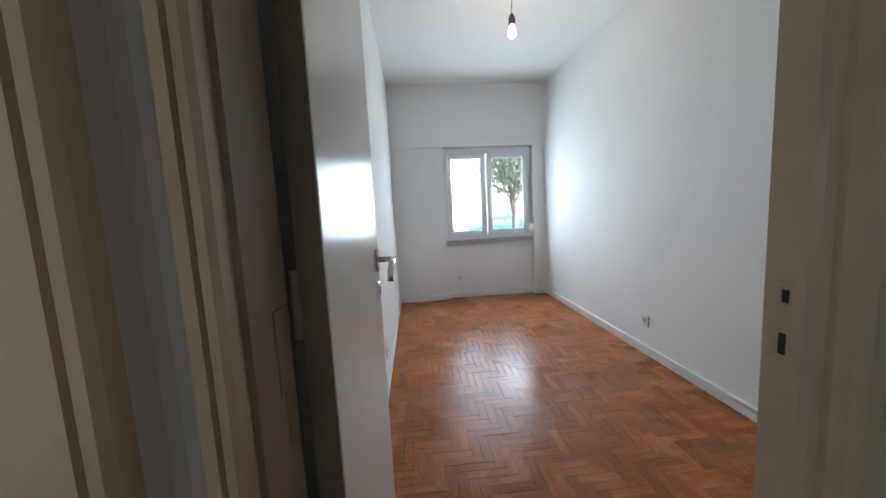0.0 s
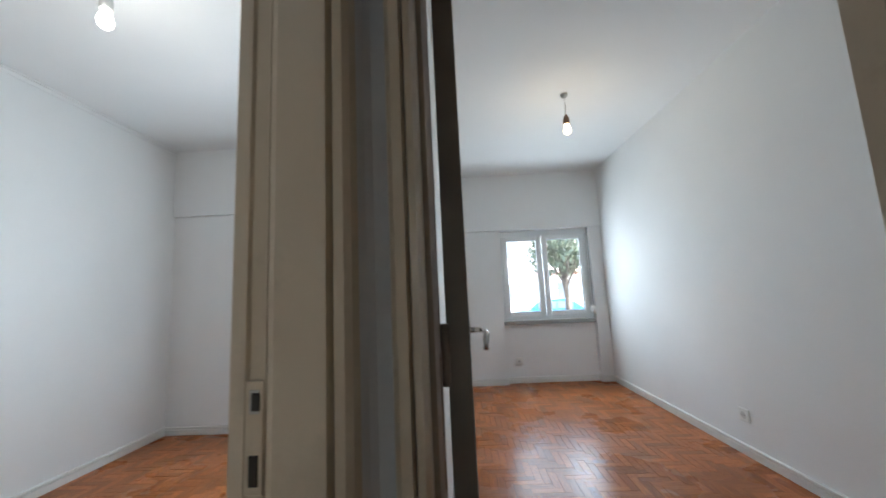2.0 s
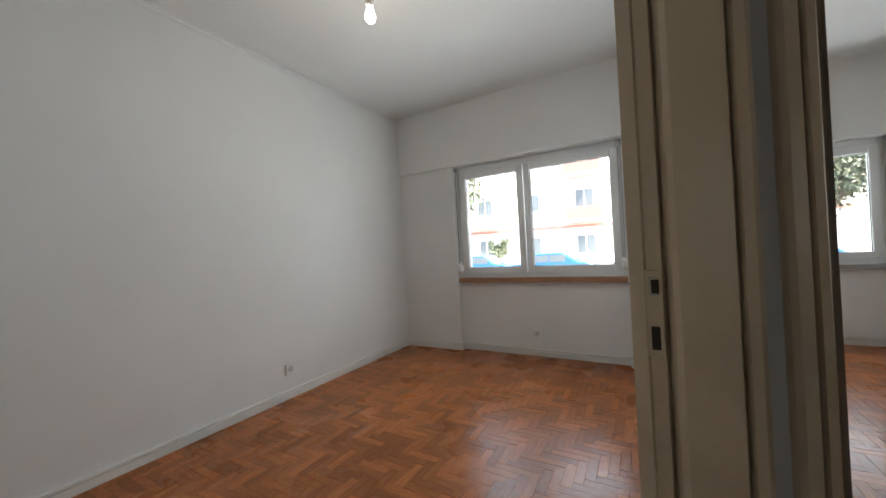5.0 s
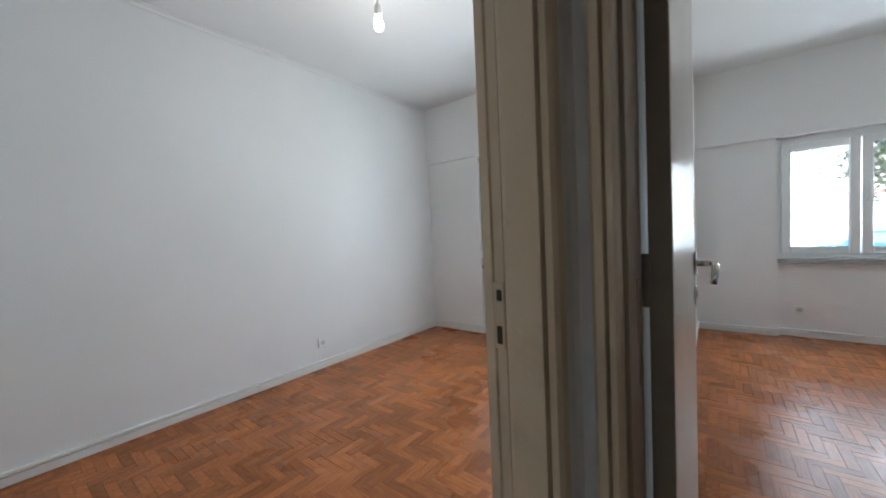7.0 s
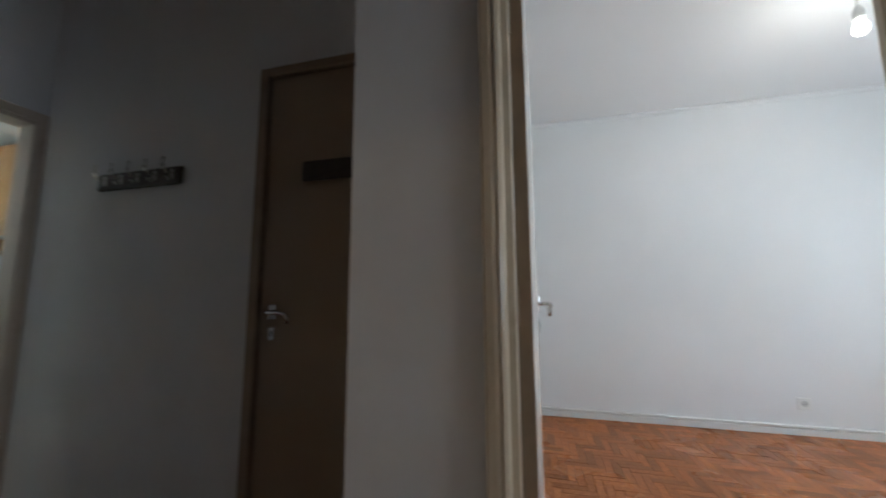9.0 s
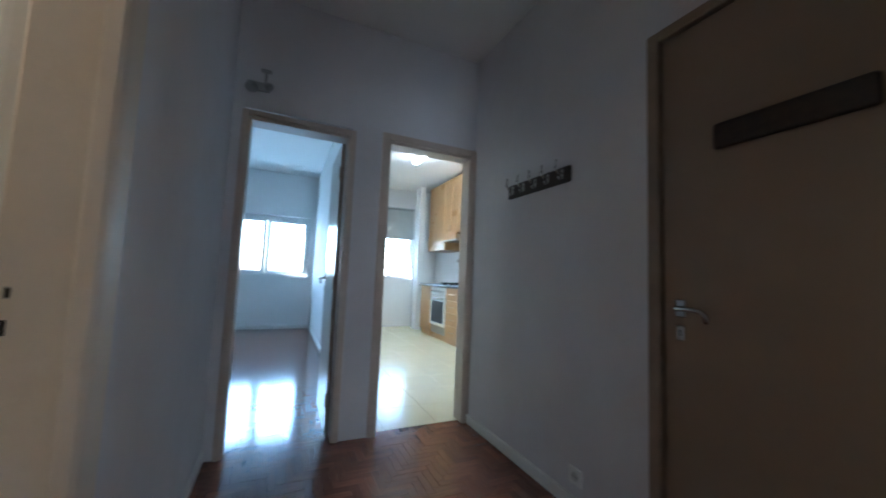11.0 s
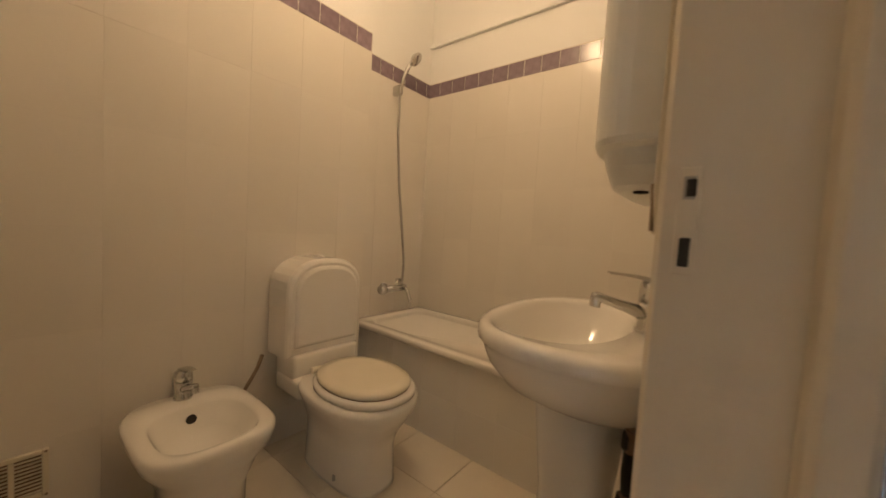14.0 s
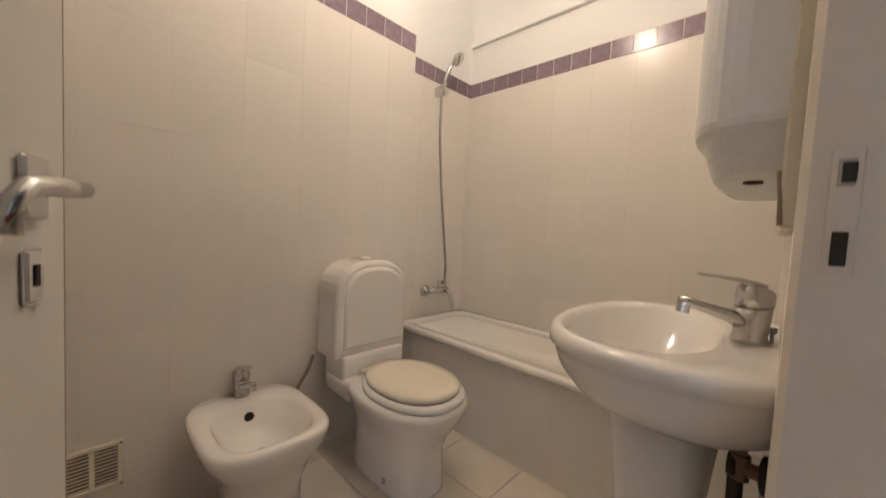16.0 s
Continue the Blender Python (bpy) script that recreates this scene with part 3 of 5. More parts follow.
# ---- windows ----
def sash(parent, x0, x1, z0, z1, y, label=""):
    """A casement with its rails, gasket, glass and handle side."""
    w = 0.062
    s = part("sash", boxes(((x0, y, z0), (x0 + w, y + 0.05, z1)), ((x1 - w, y, z0), (x1, y + 0.05, z1)), ((x0 + w, y, z0), (x1 - w, y + 0.05, z0 + w)),
                           ((x0 + w, y, z1 - w), (x1 - w, y + 0.05, z1)), bevel=0.006, segments=2), M_PVC, parent, label)
    g = 0.004
    part("gasket", boxes(((x0 + w, y + 0.018, z0 + w), (x0 + w + g, y + 0.03, z1 - w)), ((x1 - w - g, y + 0.018, z0 + w), (x1 - w, y + 0.03, z1 - w)),
                         ((x0 + w, y + 0.018, z0 + w), (x1 - w, y + 0.03, z0 + w + g)), ((x0 + w, y + 0.018, z1 - w - g), (x1 - w, y + 0.03, z1 - w))), M_GASKET, s)
    glass = part("pane", boxes(((x0 + w, y + 0.022, z0 + w), (x1 - w, y + 0.026, z1 - w))), M_GLASS, s, "clear window glass")
    glass.visible_shadow = False
    return s


def room_window(name, x0, x1, z0, z1, y, mull, inward, label, sill_mat, sill_label, slats=0.0):
    """Two-sash window in an opening; inward is the direction into the room along y (-1 or 1)."""
    turn = 0 if inward < 0 else 180
    win = thing(name, ((x0 + x1) / 2, y, z0), label, "window", kind="structure", turn=turn)
    half, h, m = (x1 - x0) / 2, z1 - z0, (mull - (x0 + x1) / 2) * (1 if inward < 0 else -1)
    f = 0.045
    part("window_frame", boxes(((-half, 0.01, 0), (-half + f, 0.08, h)), ((half - f, 0.01, 0), (half, 0.08, h)), ((-half + f, 0.01, 0), (half - f, 0.08, f)),
                               ((-half + f, 0.01, h - f - 0.03), (half - f, 0.08, h)), bevel=0.004), M_PVC, win)
    sash(win, -half + f - 0.012, m - 0.003, f - 0.012, h - f - 0.018, -0.008)
    sash(win, m + 0.003, half - f + 0.012, f - 0.012, h - f - 0.018, -0.008)
    hd = part("window_handle", boxes(((m + 0.018, -0.02, h * 0.44), (m + 0.044, -0.008, h * 0.53)), bevel=0.004), M_PVC, win, "white window handle")
    part("lever", boxes(((m + 0.022, -0.048, h * 0.47), (m + 0.040, -0.034, h * 0.60)), ((m + 0.025, -0.036, h * 0.475), (m + 0.037, -0.018, h * 0.495)), bevel=0.005, segments=2), M_PVC, hd)
    for k in (0.12, 0.88):
        for sx in (-1, 1):
            part("hinge", rods(((sx * (half - 0.035), -0.012, h * k - 0.035), (sx * (half - 0.035), -0.012, h * k + 0.035), 0.008)), M_PVC, win)
    part("window_sill", boxes(((-half, -0.075, -0.048), (half, 0.09, -0.004)), bevel=0.005, segments=2), sill_mat, win, sill_label)
    if slats:
        n = int(slats / 0.04)
        for i in range(n):
            part("shutter_slat", boxes(((-half + 0.05, 0.10, h - 0.03 - 0.04 * (i + 1)), (half - 0.05, 0.112, h - 0.034 - 0.04 * i)), bevel=0.004), M_PVC, win)
    return win


room_window("window_1", 0.752, 1.808, 0.79, 1.858, AY1 + 0.085, 1.265, -1, "white plastic two-sash window over a grey stone sill", M_STONE, "grey stone window sill")
room_window("window_2", -1.618, -0.102, 0.81, 1.928, BY1 + 0.085, -0.93, -1, "wide white plastic two-sash window over a brown wooden sill", M_SILLWOOD, "brown wooden window sill", 0.10)
room_window("window_3", CWX0, CWX1, CWZ0, CWZ1, CEND - 0.09, 1.17, 1, "white two-sash window of the far room, bright with daylight", M_STONE, "dark stone sill")

kw = thing("window_4", (KWX0, KEND - 0.12, KWZ0), "kitchen window with small panes under a lowered grey blind", "window", kind="structure")
kwid, khei = KWX1 - KWX0, KWZ1 - KWZ0
bm = boxes(((0, 0, 0), (0.05, 0.05, khei)), ((kwid - 0.05, 0, 0), (kwid, 0.05, khei)), ((0.05, 0, 0), (kwid - 0.05, 0.05, 0.05)), ((0.05, 0, khei - 0.05), (kwid - 0.05, 0.05, khei)), bevel=0.004)
part("window_frame", bm, M_PVC, kw)
part("mullion", boxes(((kwid / 2 - 0.02, 0.005, 0.05), (kwid / 2 + 0.02, 0.045, khei - 0.05))), M_PVC, kw)
for i in range(1, 4):
    part("glazing_bar", boxes(((0.05, 0.012, 0.22 * i), (kwid - 0.05, 0.035, 0.22 * i + 0.02))), M_PVC, kw)
part("pane", boxes(((0.05, 0.022, 0.05), (kwid - 0.05, 0.026, khei - 0.05))), M_GLASS, kw).visible_shadow = False
blind = thing("roller_blind", (KWX0, KEND + 0.002, 1.86), "grey roller blind lowered over the kitchen window's top", "roller blind")
part("cloth", boxes(((0.0, 0.02, 0.0), (kwid + 0.1, 0.024, 0.62))), M_BLIND, blind)
part("roller", rods(((0.0, 0.03, 0.64), (kwid + 0.1, 0.03, 0.64), 0.024)), M_BLIND, blind)
part("bottom_bar", boxes(((0.0, 0.012, -0.02), (kwid + 0.1, 0.03, 0.004)), bevel=0.003), M_BLIND, blind)


def strap_winder(place, height, side):
    """Shutter strap with its winder box beside a window."""
    w = thing("shutter_winder", place, "grey shutter strap running into a round white winder", "shutter winder", "shutter winders")
    part("case", lathe(bmesh.new(), [(0.0, -0.0), (0.044, 0.0), (0.044, 0.028), (0.034, 0.038), (0.0, 0.040)], (0, 0, 0), 24, "X" if side else "Y"), M_PLASTIC, w, "rounded white winder case",
         smooth=False, m=pose(0, 0, 0, 0, 0, 0) if not side else pose(0, 0, 0, 0, 0, 0 if side > 0 else 180))
    part("mouth", boxes(((0.004 * side, -0.012, 0.03), (0.03 * side, 0.012, 0.062)), bevel=0.003), M_PLASTIC, w)
    part("strap", boxes(((0.012 * side, -0.009, 0.05), (0.0145 * side, 0.009, height))), M_STRAP, w)
    part("guide", boxes(((0.0, -0.016, height - 0.01), (0.022 * side, 0.016, height + 0.02)), bevel=0.003), M_GREYPL, w)
    return w


strap_winder((1.81, AY1 + 0.03, 0.88), 0.95, -1)
strap_winder((-1.62, BY1 + 0.03, 0.90), 0.99, 1)
strap_winder((-0.10, BY1 + 0.03, 0.90), 0.99, -1)


# ---- doors ----
def lever_handle(parent, x, z, ysign, direction, y0):
    """Lever on a plate with a key plate under it; the lever points along x."""
    at = pose(x, ysign * y0, z)
    h = part("handle", boxes(((-0.018, 0.0, -0.032), (0.018, ysign * 0.008, 0.032)), bevel=0.003), M_CHROME, parent, "chrome lever handle", m=at)
    pts = [(0, ysign * 0.004, 0), (0, ysign * 0.035, 0), (direction * 0.012, ysign * 0.048, 0), (direction * 0.06, ysign * 0.050, 0), (direction * 0.095, ysign * 0.050, -0.004),
           (direction * 0.108, ysign * 0.048, -0.018), (direction * 0.108, ysign * 0.046, -0.042)]
    part("lever", tube(bmesh.new(), pts, 0.0085, 12), M_CHROME, h, smooth=True)
    k = part("key_plate", boxes(((-0.014, 0.0, -0.118), (0.014, ysign * 0.006, -0.062)), bevel=0.004), M_CHROME, parent, "chrome key plate", m=at)
    part("keyhole", boxes(((-0.003, ysign * 0.005, -0.100), (0.003, ysign * 0.0075, -0.078))), M_DARK, k)


def hinged_leaf(name, hinge, turn, width, z0, z1, mat, edge_mat, label, thick=0.036, handle_z=1.03):
    """A plain leaf that runs along its own +x from the hinge line."""
    d = thing(name, (hinge[0], hinge[1], z0), label, "door", turn=turn)
    h = z1 - z0
    part("leaf", boxes(((0.002, -thick / 2, 0), (width - 0.004, thick / 2, h)), bevel=0.002), mat, d)
    part("hinge_edge", boxes(((-0.001, -thick / 2 + 0.001, 0), (0.002, thick / 2 - 0.001, h))), edge_mat, d, "bare darker door edge")
    part("latch_edge", boxes(((width - 0.004, -thick / 2 + 0.001, 0), (width - 0.001, thick / 2 - 0.001, h))), edge_mat, d, "bare darker door edge")
    for ys in (1, -1):
        lever_handle(d, width - 0.062, handle_z - z0, ys, -1, thick / 2)
    for zz in (0.22, h * 0.5, h - 0.22):
        part("hinge", rods(((-0.006, thick / 2 + 0.002, zz - 0.045), (-0.006, thick / 2 + 0.002, zz + 0.045), 0.007)), M_EDGE, d)
    part("lock_face", boxes(((width - 0.0012, -0.010, handle_z - z0 - 0.12), (width + 0.0005, 0.010, handle_z - z0 + 0.08)), bevel=0.0004), M_STEEL, d)
    return d


hinged_leaf("door_1", (0.240, 0.078), 89.4, 0.60, FZ + 0.008, 2.015, M_LEAF, M_EDGE, "glossy white bedroom door standing open against the wall")
hinged_leaf("door_2", (-0.045, -0.785), 178.6, 0.72, FZ + 0.008, 2.015, M_LEAF, M_EDGE, "white bedroom door standing wide open")
hinged_leaf("door_3", (1.378, -1.21), -24.5, 0.68, 0.008, 1.995, M_LEAF, M_EDGE, "white bathroom door half open inwards", handle_z=0.970)
hinged_leaf("door_4", (0.532, CY0 - 0.01), -91.0, 0.62, 0.008, 2.0, M_LEAF, M_EDGE, "glossy white door of the far room standing open")
cd = hinged_leaf("door_5", (HX0 - 0.02, -1.20), -90.0, 0.70, 0.008, 2.06, M_BROWN_DOOR, M_EDGE, "closed brown painted door with a small coat rack", handle_z=1.0)
structure("trim_13", boxes(((HX0 - 0.03, -1.955, 0), (HX0 + 0.018, -1.905, 2.11)), ((HX0 - 0.03, -1.905, 2.065), (HX0 + 0.018, BY0 - 0.102, 2.11)), bevel=0.005), M_EDGE,
          "brown painted frame round a closed door", "door frame")
# leftover hinge leaves on the door post
hp = thing("hinge_recess", (0.2155, 0.030, 1.03), "empty hinge slot cut into the yellowed door post", "hinge slot")
part("slot", boxes(((-0.002, -0.022, -0.07), (0.001, 0.004, 0.03)), bevel=0.0008), M_EDGE, hp)
part("lower_slot", boxes(((-0.002, -0.010, -0.14), (0.001, 0.000, -0.072)), bevel=0.0008), M_EDGE, hp)


# ---- fittings ----
def socket(place, normal, label="white wall socket with a round recess"):
    turn = {(1, 0): 90, (-1, 0): -90, (0, -1): 0, (0, 1): 180}[normal]
    s = thing("wall_socket", place, label, "socket", "wall sockets", turn)
    part("plate", boxes(((-0.04, -0.010, -0.04), (0.04, 0.0, 0.04)), bevel=0.005, segments=2), M_PLASTIC, s)
    # flat disc; only its shaded colour gives the look of depth
    part("recess", lathe(bmesh.new(), [(0.0, -0.0108), (0.021, -0.0108), (0.022, -0.009), (0.0, -0.009)], (0, 0, 0), 20, "Y"), M_RECESS, s)
    for dx in (-0.0095, 0.0095):
        part("pin_hole", rods(((dx, -0.0125, 0), (dx, -0.010, 0), 0.003)), M_DARK, s)
    return s


socket((AX1, 1.875, 0.322), (-1, 0))
socket((0.90, AY1 + 0.07, 0.322), (0, -1))
socket((BX0, 1.03, 0.292), (1, 0))
socket((-0.87, BY1 + 0.07, 0.285), (0, -1))
socket((AX0, 1.75, 0.305), (1, 0))
socket((HX0, -2.33, 0.16), (1, 0))
cable = thing("cable_trunk", (-0.868, BY1 + 0.068, FZ + 0.06), "thin white cable dropping from a socket to the baseboard", "cable")
part("cable", tube(bmesh.new(), [(0, 0, 0), (0.003, 0, 0.1), (-0.002, 0, 0.155)], 0.003, 8), M_PLASTIC, cable)


def hanging_bulb(place, ceil, glass, label, holder=None):
    b = thing("hanging_bulb", (place[0], place[1], ceil), label, "pendant bulb", "bare bulbs")
    dz = place[2] - ceil
    part("ceiling_rose", lathe(bmesh.new(), [(0.0, 0.0), (0.026, 0.0), (0.024, -0.014), (0.010, -0.026), (0.0, -0.027)], n=20), M_WIRE, b, smooth=True)
    part("wire", tube(bmesh.new(), [(0, 0, -0.02), (0.004, 0.002, dz * 0.35), (-0.003, 0, dz * 0.6), (0, 0, dz + 0.075)], 0.003, 8), M_WIRE, b)
    part("lamp_holder", lathe(bmesh.new(), [(0.006, dz + 0.085), (0.012, dz + 0.075), (0.021, dz + 0.055), (0.023, dz + 0.018), (0.020, dz + 0.012), (0.0, dz + 0.012)], n=20), holder or M_DARK_BROWN, b, "small lamp holder", True)
    bulb = part("bulb", lathe(bmesh.new(), [(0.004, dz + 0.016), (0.014, dz + 0.014), (0.016, dz), (0.023, dz - 0.018), (0.0265, dz - 0.034), (0.024, dz - 0.050), (0.014, dz - 0.062), (0.002, dz - 0.066)], n=20), glass, b, "lit bulb glass", True)
    bulb.visible_shadow = False
    return b


hanging_bulb(BULB_A, CEIL, M_BULB, "bare warm bulb hanging on a short wire")
hanging_bulb(BULB_B, CEIL, M_BULB2, "bare white bulb hanging on a short wire", M_PLASTIC)
hanging_bulb(BULB_T, 2.75, M_BULB, "bare warm bulb under the bathroom ceiling")


def coat_rack(place, length, hooks, label):
    r = thing("coat_rack", place, label, "coat rack", "coat racks", 90)
    part("board", boxes(((0, -0.020, -0.045), (length, 0.0, 0.045)), bevel=0.012, segments=3), M_RACK, r)
    for i in range(hooks):
        x = length * (i + 0.5) / hooks
        hk = part("hook", boxes(((x - 0.010, -0.024, -0.02), (x + 0.010, -0.019, 0.03)), bevel=0.002), M_STEEL, r, "dull metal hook")
        part("prong", tube(bmesh.new(), [(x, -0.022, 0.01), (x, -0.05, 0.005), (x, -0.068, 0.03), (x, -0.065, 0.075)], 0.006, 8), M_CHROME, hk, smooth=True)
        part("lower_prong", tube(bmesh.new(), [(x, -0.022, -0.012), (x, -0.04, -0.026), (x, -0.05, -0.012)], 0.005, 8), M_CHROME, hk, smooth=True)
    return r


coat_rack((HX0, -2.925, 1.645), 0.55, 5, "dark wooden coat rack with five metal hooks on grey wall")
coat_rack((HX0 - 0.002, -1.715, 1.60), 0.38, 0, "short dark wooden rack board fixed on a brown door")

bell = thing("wall_bell", (1.05, HY0, 2.22), "old grey doorbell gong with wires above the doorway", "doorbell")
part("gong", lathe(bmesh.new(), [(0.0, 0.045), (0.02, 0.04), (0.034, 0.022), (0.036, 0.012), (0.0, 0.012)], (0.075, 0, -0.03), 20, "Y"), M_GREYPL, bell, smooth=True)
part("gong", lathe(bmesh.new(), [(0.0, 0.04), (0.014, 0.036), (0.024, 0.02), (0.026, 0.01), (0.0, 0.01)], (-0.02, 0, -0.01), 20, "Y"), M_GREYPL, bell, smooth=True)
part("bracket", boxes(((-0.03, 0, 0.08), (0.03, 0.012, 0.10)), ((-0.006, 0, -0.02), (0.006, 0.008, 0.09)), ((-0.03, 0, -0.045), (0.10, 0.012, 0.01)), bevel=0.002), M_GREYPL, bell)


# ---- bathroom ----
def mixer_tap(name, place, turn, label, reach=0.11, size=1.0):
    """A squat single-lever mixer: flared body, leaning cap, rising spout and a flat lever over it."""
    t = thing(name, place, label, "tap", "mixer taps", turn)
    z = size

    def ring(cx, h, r, lean=0.0):
        return [(cx + r * math.cos(k * math.tau / 24), r * math.sin(k * math.tau / 24), h + lean * r * math.cos(k * math.tau / 24)) for k in range(24)]

    part("body", loft(bmesh.new(), [ring(0, 0, 0.026 * z), ring(0, 0.006 * z, 0.026 * z), ring(0, 0.010 * z, 0.0235 * z), ring(-0.001, 0.04 * z, 0.0245 * z), ring(-0.002, 0.058 * z, 0.0255 * z, -0.10)]), M_CHROME, t, smooth=True)
    part("cap", loft(bmesh.new(), [ring(-0.002, 0.060 * z, 0.0262 * z, -0.10), ring(-0.003, 0.078 * z, 0.0265 * z, -0.12), ring(-0.002, 0.090 * z, 0.0235 * z, 0.12), ring(0.0, 0.098 * z, 0.012 * z, 0.2)]), M_CHROME, t, smooth=True)
    s = part("spout", loft(bmesh.new(), [[(x, y * w, h + v * q) for y, v in [(math.cos(k * math.tau / 16), math.sin(k * math.tau / 16)) for k in range(16)]]
                                         for x, h, w, q in ((0.008, 0.030 * z, 0.019 * z, 0.017 * z), (reach * 0.3, 0.041 * z, 0.016 * z, 0.013 * z), (reach * 0.6, 0.050 * z, 0.0135 * z, 0.0105 * z), (reach * 0.92, 0.060 * z, 0.0125 * z, 0.0095 * z), (reach, 0.061 * z, 0.009 * z, 0.006 * z))]),
             M_CHROME, t, smooth=True)
    part("aerator", rods(((reach * 0.93, 0, 0.058 * z), (reach * 0.95, 0, 0.040 * z), 0.0105 * z)), M_CHROME, s)
    part("lever", loft(bmesh.new(), [[(x, -w, h), (x, w, h), (x, w, h + d), (x, -w, h + d)] for x, h, w, d in ((-0.012, 0.088 * z, 0.013 * z, 0.011 * z), (0.02, 0.098 * z, 0.012 * z, 0.008 * z), (reach * 0.45, 0.103 * z, 0.0105 * z, 0.005 * z), (reach * 0.75, 0.106 * z, 0.009 * z, 0.004 * z))]), M_CHROME, t)
    part("lift_rod", rods(((-0.031, 0, 0.0), (-0.031, 0, 0.016), 0.003), ((-0.031, 0, 0.016), (-0.031, 0, 0.026), 0.006)), M_CHROME, t)
    return t


# toilet: its own +x points from the wall into the room
wc = thing("toilet", (TX1 - 0.015, -2.385, 0), "white ceramic toilet with a cream seat and arched cistern", "toilet", turn=180)
rings = [oval(0.335, 0, 0.000, 0.205, 0.112, 40, 3.2), oval(0.335, 0, 0.012, 0.203, 0.110, 40, 3.2), oval(0.335, 0, 0.150, 0.198, 0.110, 40, 3.0), oval(0.345, 0, 0.205, 0.208, 0.124, 40, 2.8),
         oval(0.36, 0, 0.258, 0.232, 0.152, 40, 2.6), oval(0.368, 0, 0.300, 0.246, 0.172, 40, 2.5), oval(0.37, 0, 0.322, 0.250, 0.180, 40, 2.5), oval(0.37, 0, 0.336, 0.248, 0.178, 40, 2.5), oval(0.37, 0, 0.343, 0.238, 0.168, 40, 2.5)]
part("bowl", loft(bmesh.new(), rings), M_CERAMIC, wc, smooth=True)
part("shelf", boxes(((0.03, -0.155, 0.262), (0.22, 0.155, 0.342)), bevel=0.02, segments=3), M_CERAMIC, wc, smooth=True)
wc.scale = (1, 1, 1.01)
seat = part("seat", loft(bmesh.new(), [oval(0.41, 0, 0.345, 0.205, 0.165, 36, 2.2), oval(0.41, 0, 0.363, 0.207, 0.167, 36, 2.2), oval(0.41, 0, 0.367, 0.200, 0.160, 36, 2.2)]), M_CERAMIC, wc, "white toilet seat ring", True)
lid = part("lid", loft(bmesh.new(), [oval(0.405, 0, 0.371, 0.188, 0.150, 36, 2.2), oval(0.405, 0, 0.381, 0.192, 0.153, 36, 2.2), oval(0.405, 0, 0.392, 0.186, 0.147, 36, 2.2), oval(0.405, 0, 0.396, 0.15, 0.115, 36, 2.2)]), M_SEAT, wc, "closed cream toilet lid", True)
# dark oval that paints the shadow in the gap under the lid
part("lid_buffer", loft(bmesh.new(), [oval(0.405, 0, 0.366, 0.186, 0.148, 36, 2.2), oval(0.405, 0, 0.372, 0.186, 0.148, 36, 2.2)]), M_DARK_BROWN, lid)
for sy in (-0.07, 0.07):
    part("seat_hinge", rods(((0.20, sy - 0.02, 0.364), (0.20, sy + 0.02, 0.364), 0.012)), M_SEAT, wc)


def arch(w, z0, z1, n=14):
    """Half outline of an arched panel in (y, z)."""
    r = w
    pts = [(-w, z0), (w, z0)]
    flat = z1 - r * 0.72
    for k in range(n + 1):
        a = math.pi * k / n
        c, s = math.cos(a), math.sin(a)
        pts.append((math.copysign(abs(c) ** 0.8, c) * w, flat + r * 0.72 * abs(s) ** 0.9))
    return pts


def arch_body(x0, x1, w, z0, z1, soft=0.02):
    steps = [(x0, 1.0), (x1 - soft, 1.0), (x1 - soft * 0.4, 0.97), (x1, 0.91)]
    cz = (z0 + z1) / 2
    return loft(bmesh.new(), [[(x, y * s, cz + (z - cz) * s) for y, z in arch(w, z0, z1)] for x, s in steps])


cist = part("cistern", arch_body(0.0, 0.155, 0.172, 0.41, 0.80), M_CERAMIC, wc, "arched white ceramic cistern")
part("front_panel", arch_body(0.150, 0.168, 0.146, 0.450, 0.772, 0.014), M_CERAMIC, cist)
part("flush_button", lathe(bmesh.new(), [(0.0, 0.808), (0.022, 0.806), (0.024, 0.796), (0.0, 0.796)], (0.075, 0, 0), 20), M_CERAMIC, cist, smooth=True)
part("cistern_neck", boxes(((0.02, -0.150, 0.30), (0.175, 0.150, 0.425)), bevel=0.015, segments=3), M_CERAMIC, wc, smooth=True)
for sy in (-0.11, 0.11):
    part("floor_bolt", lathe(bmesh.new(), [(0.0, 0.05), (0.008, 0.048), (0.008, 0.03), (0.0, 0.03)], (0.40, sy * 0.98, 0), 12), M_GREYPL, wc)
hose = thing("water_hose", (TX1, -2.10, 0.18), "dark braided water hose from wall to cistern", "hose")
part("hose", tube(bmesh.new(), [(-0.004, 0.04, 0.0), (-0.03, 0.03, 0.03), (-0.06, -0.01, 0.12), (-0.08, -0.045, 0.20), (-0.085, -0.06, 0.25)], 0.007, 10), M_EDGE, hose, smooth=True)
part("valve", lathe(bmesh.new(), [(0.0, -0.03), (0.012, -0.028), (0.014, -0.002), (0.02, 0.0)], (0, 0.04, 0), 14, "X"), M_CHROME, hose)

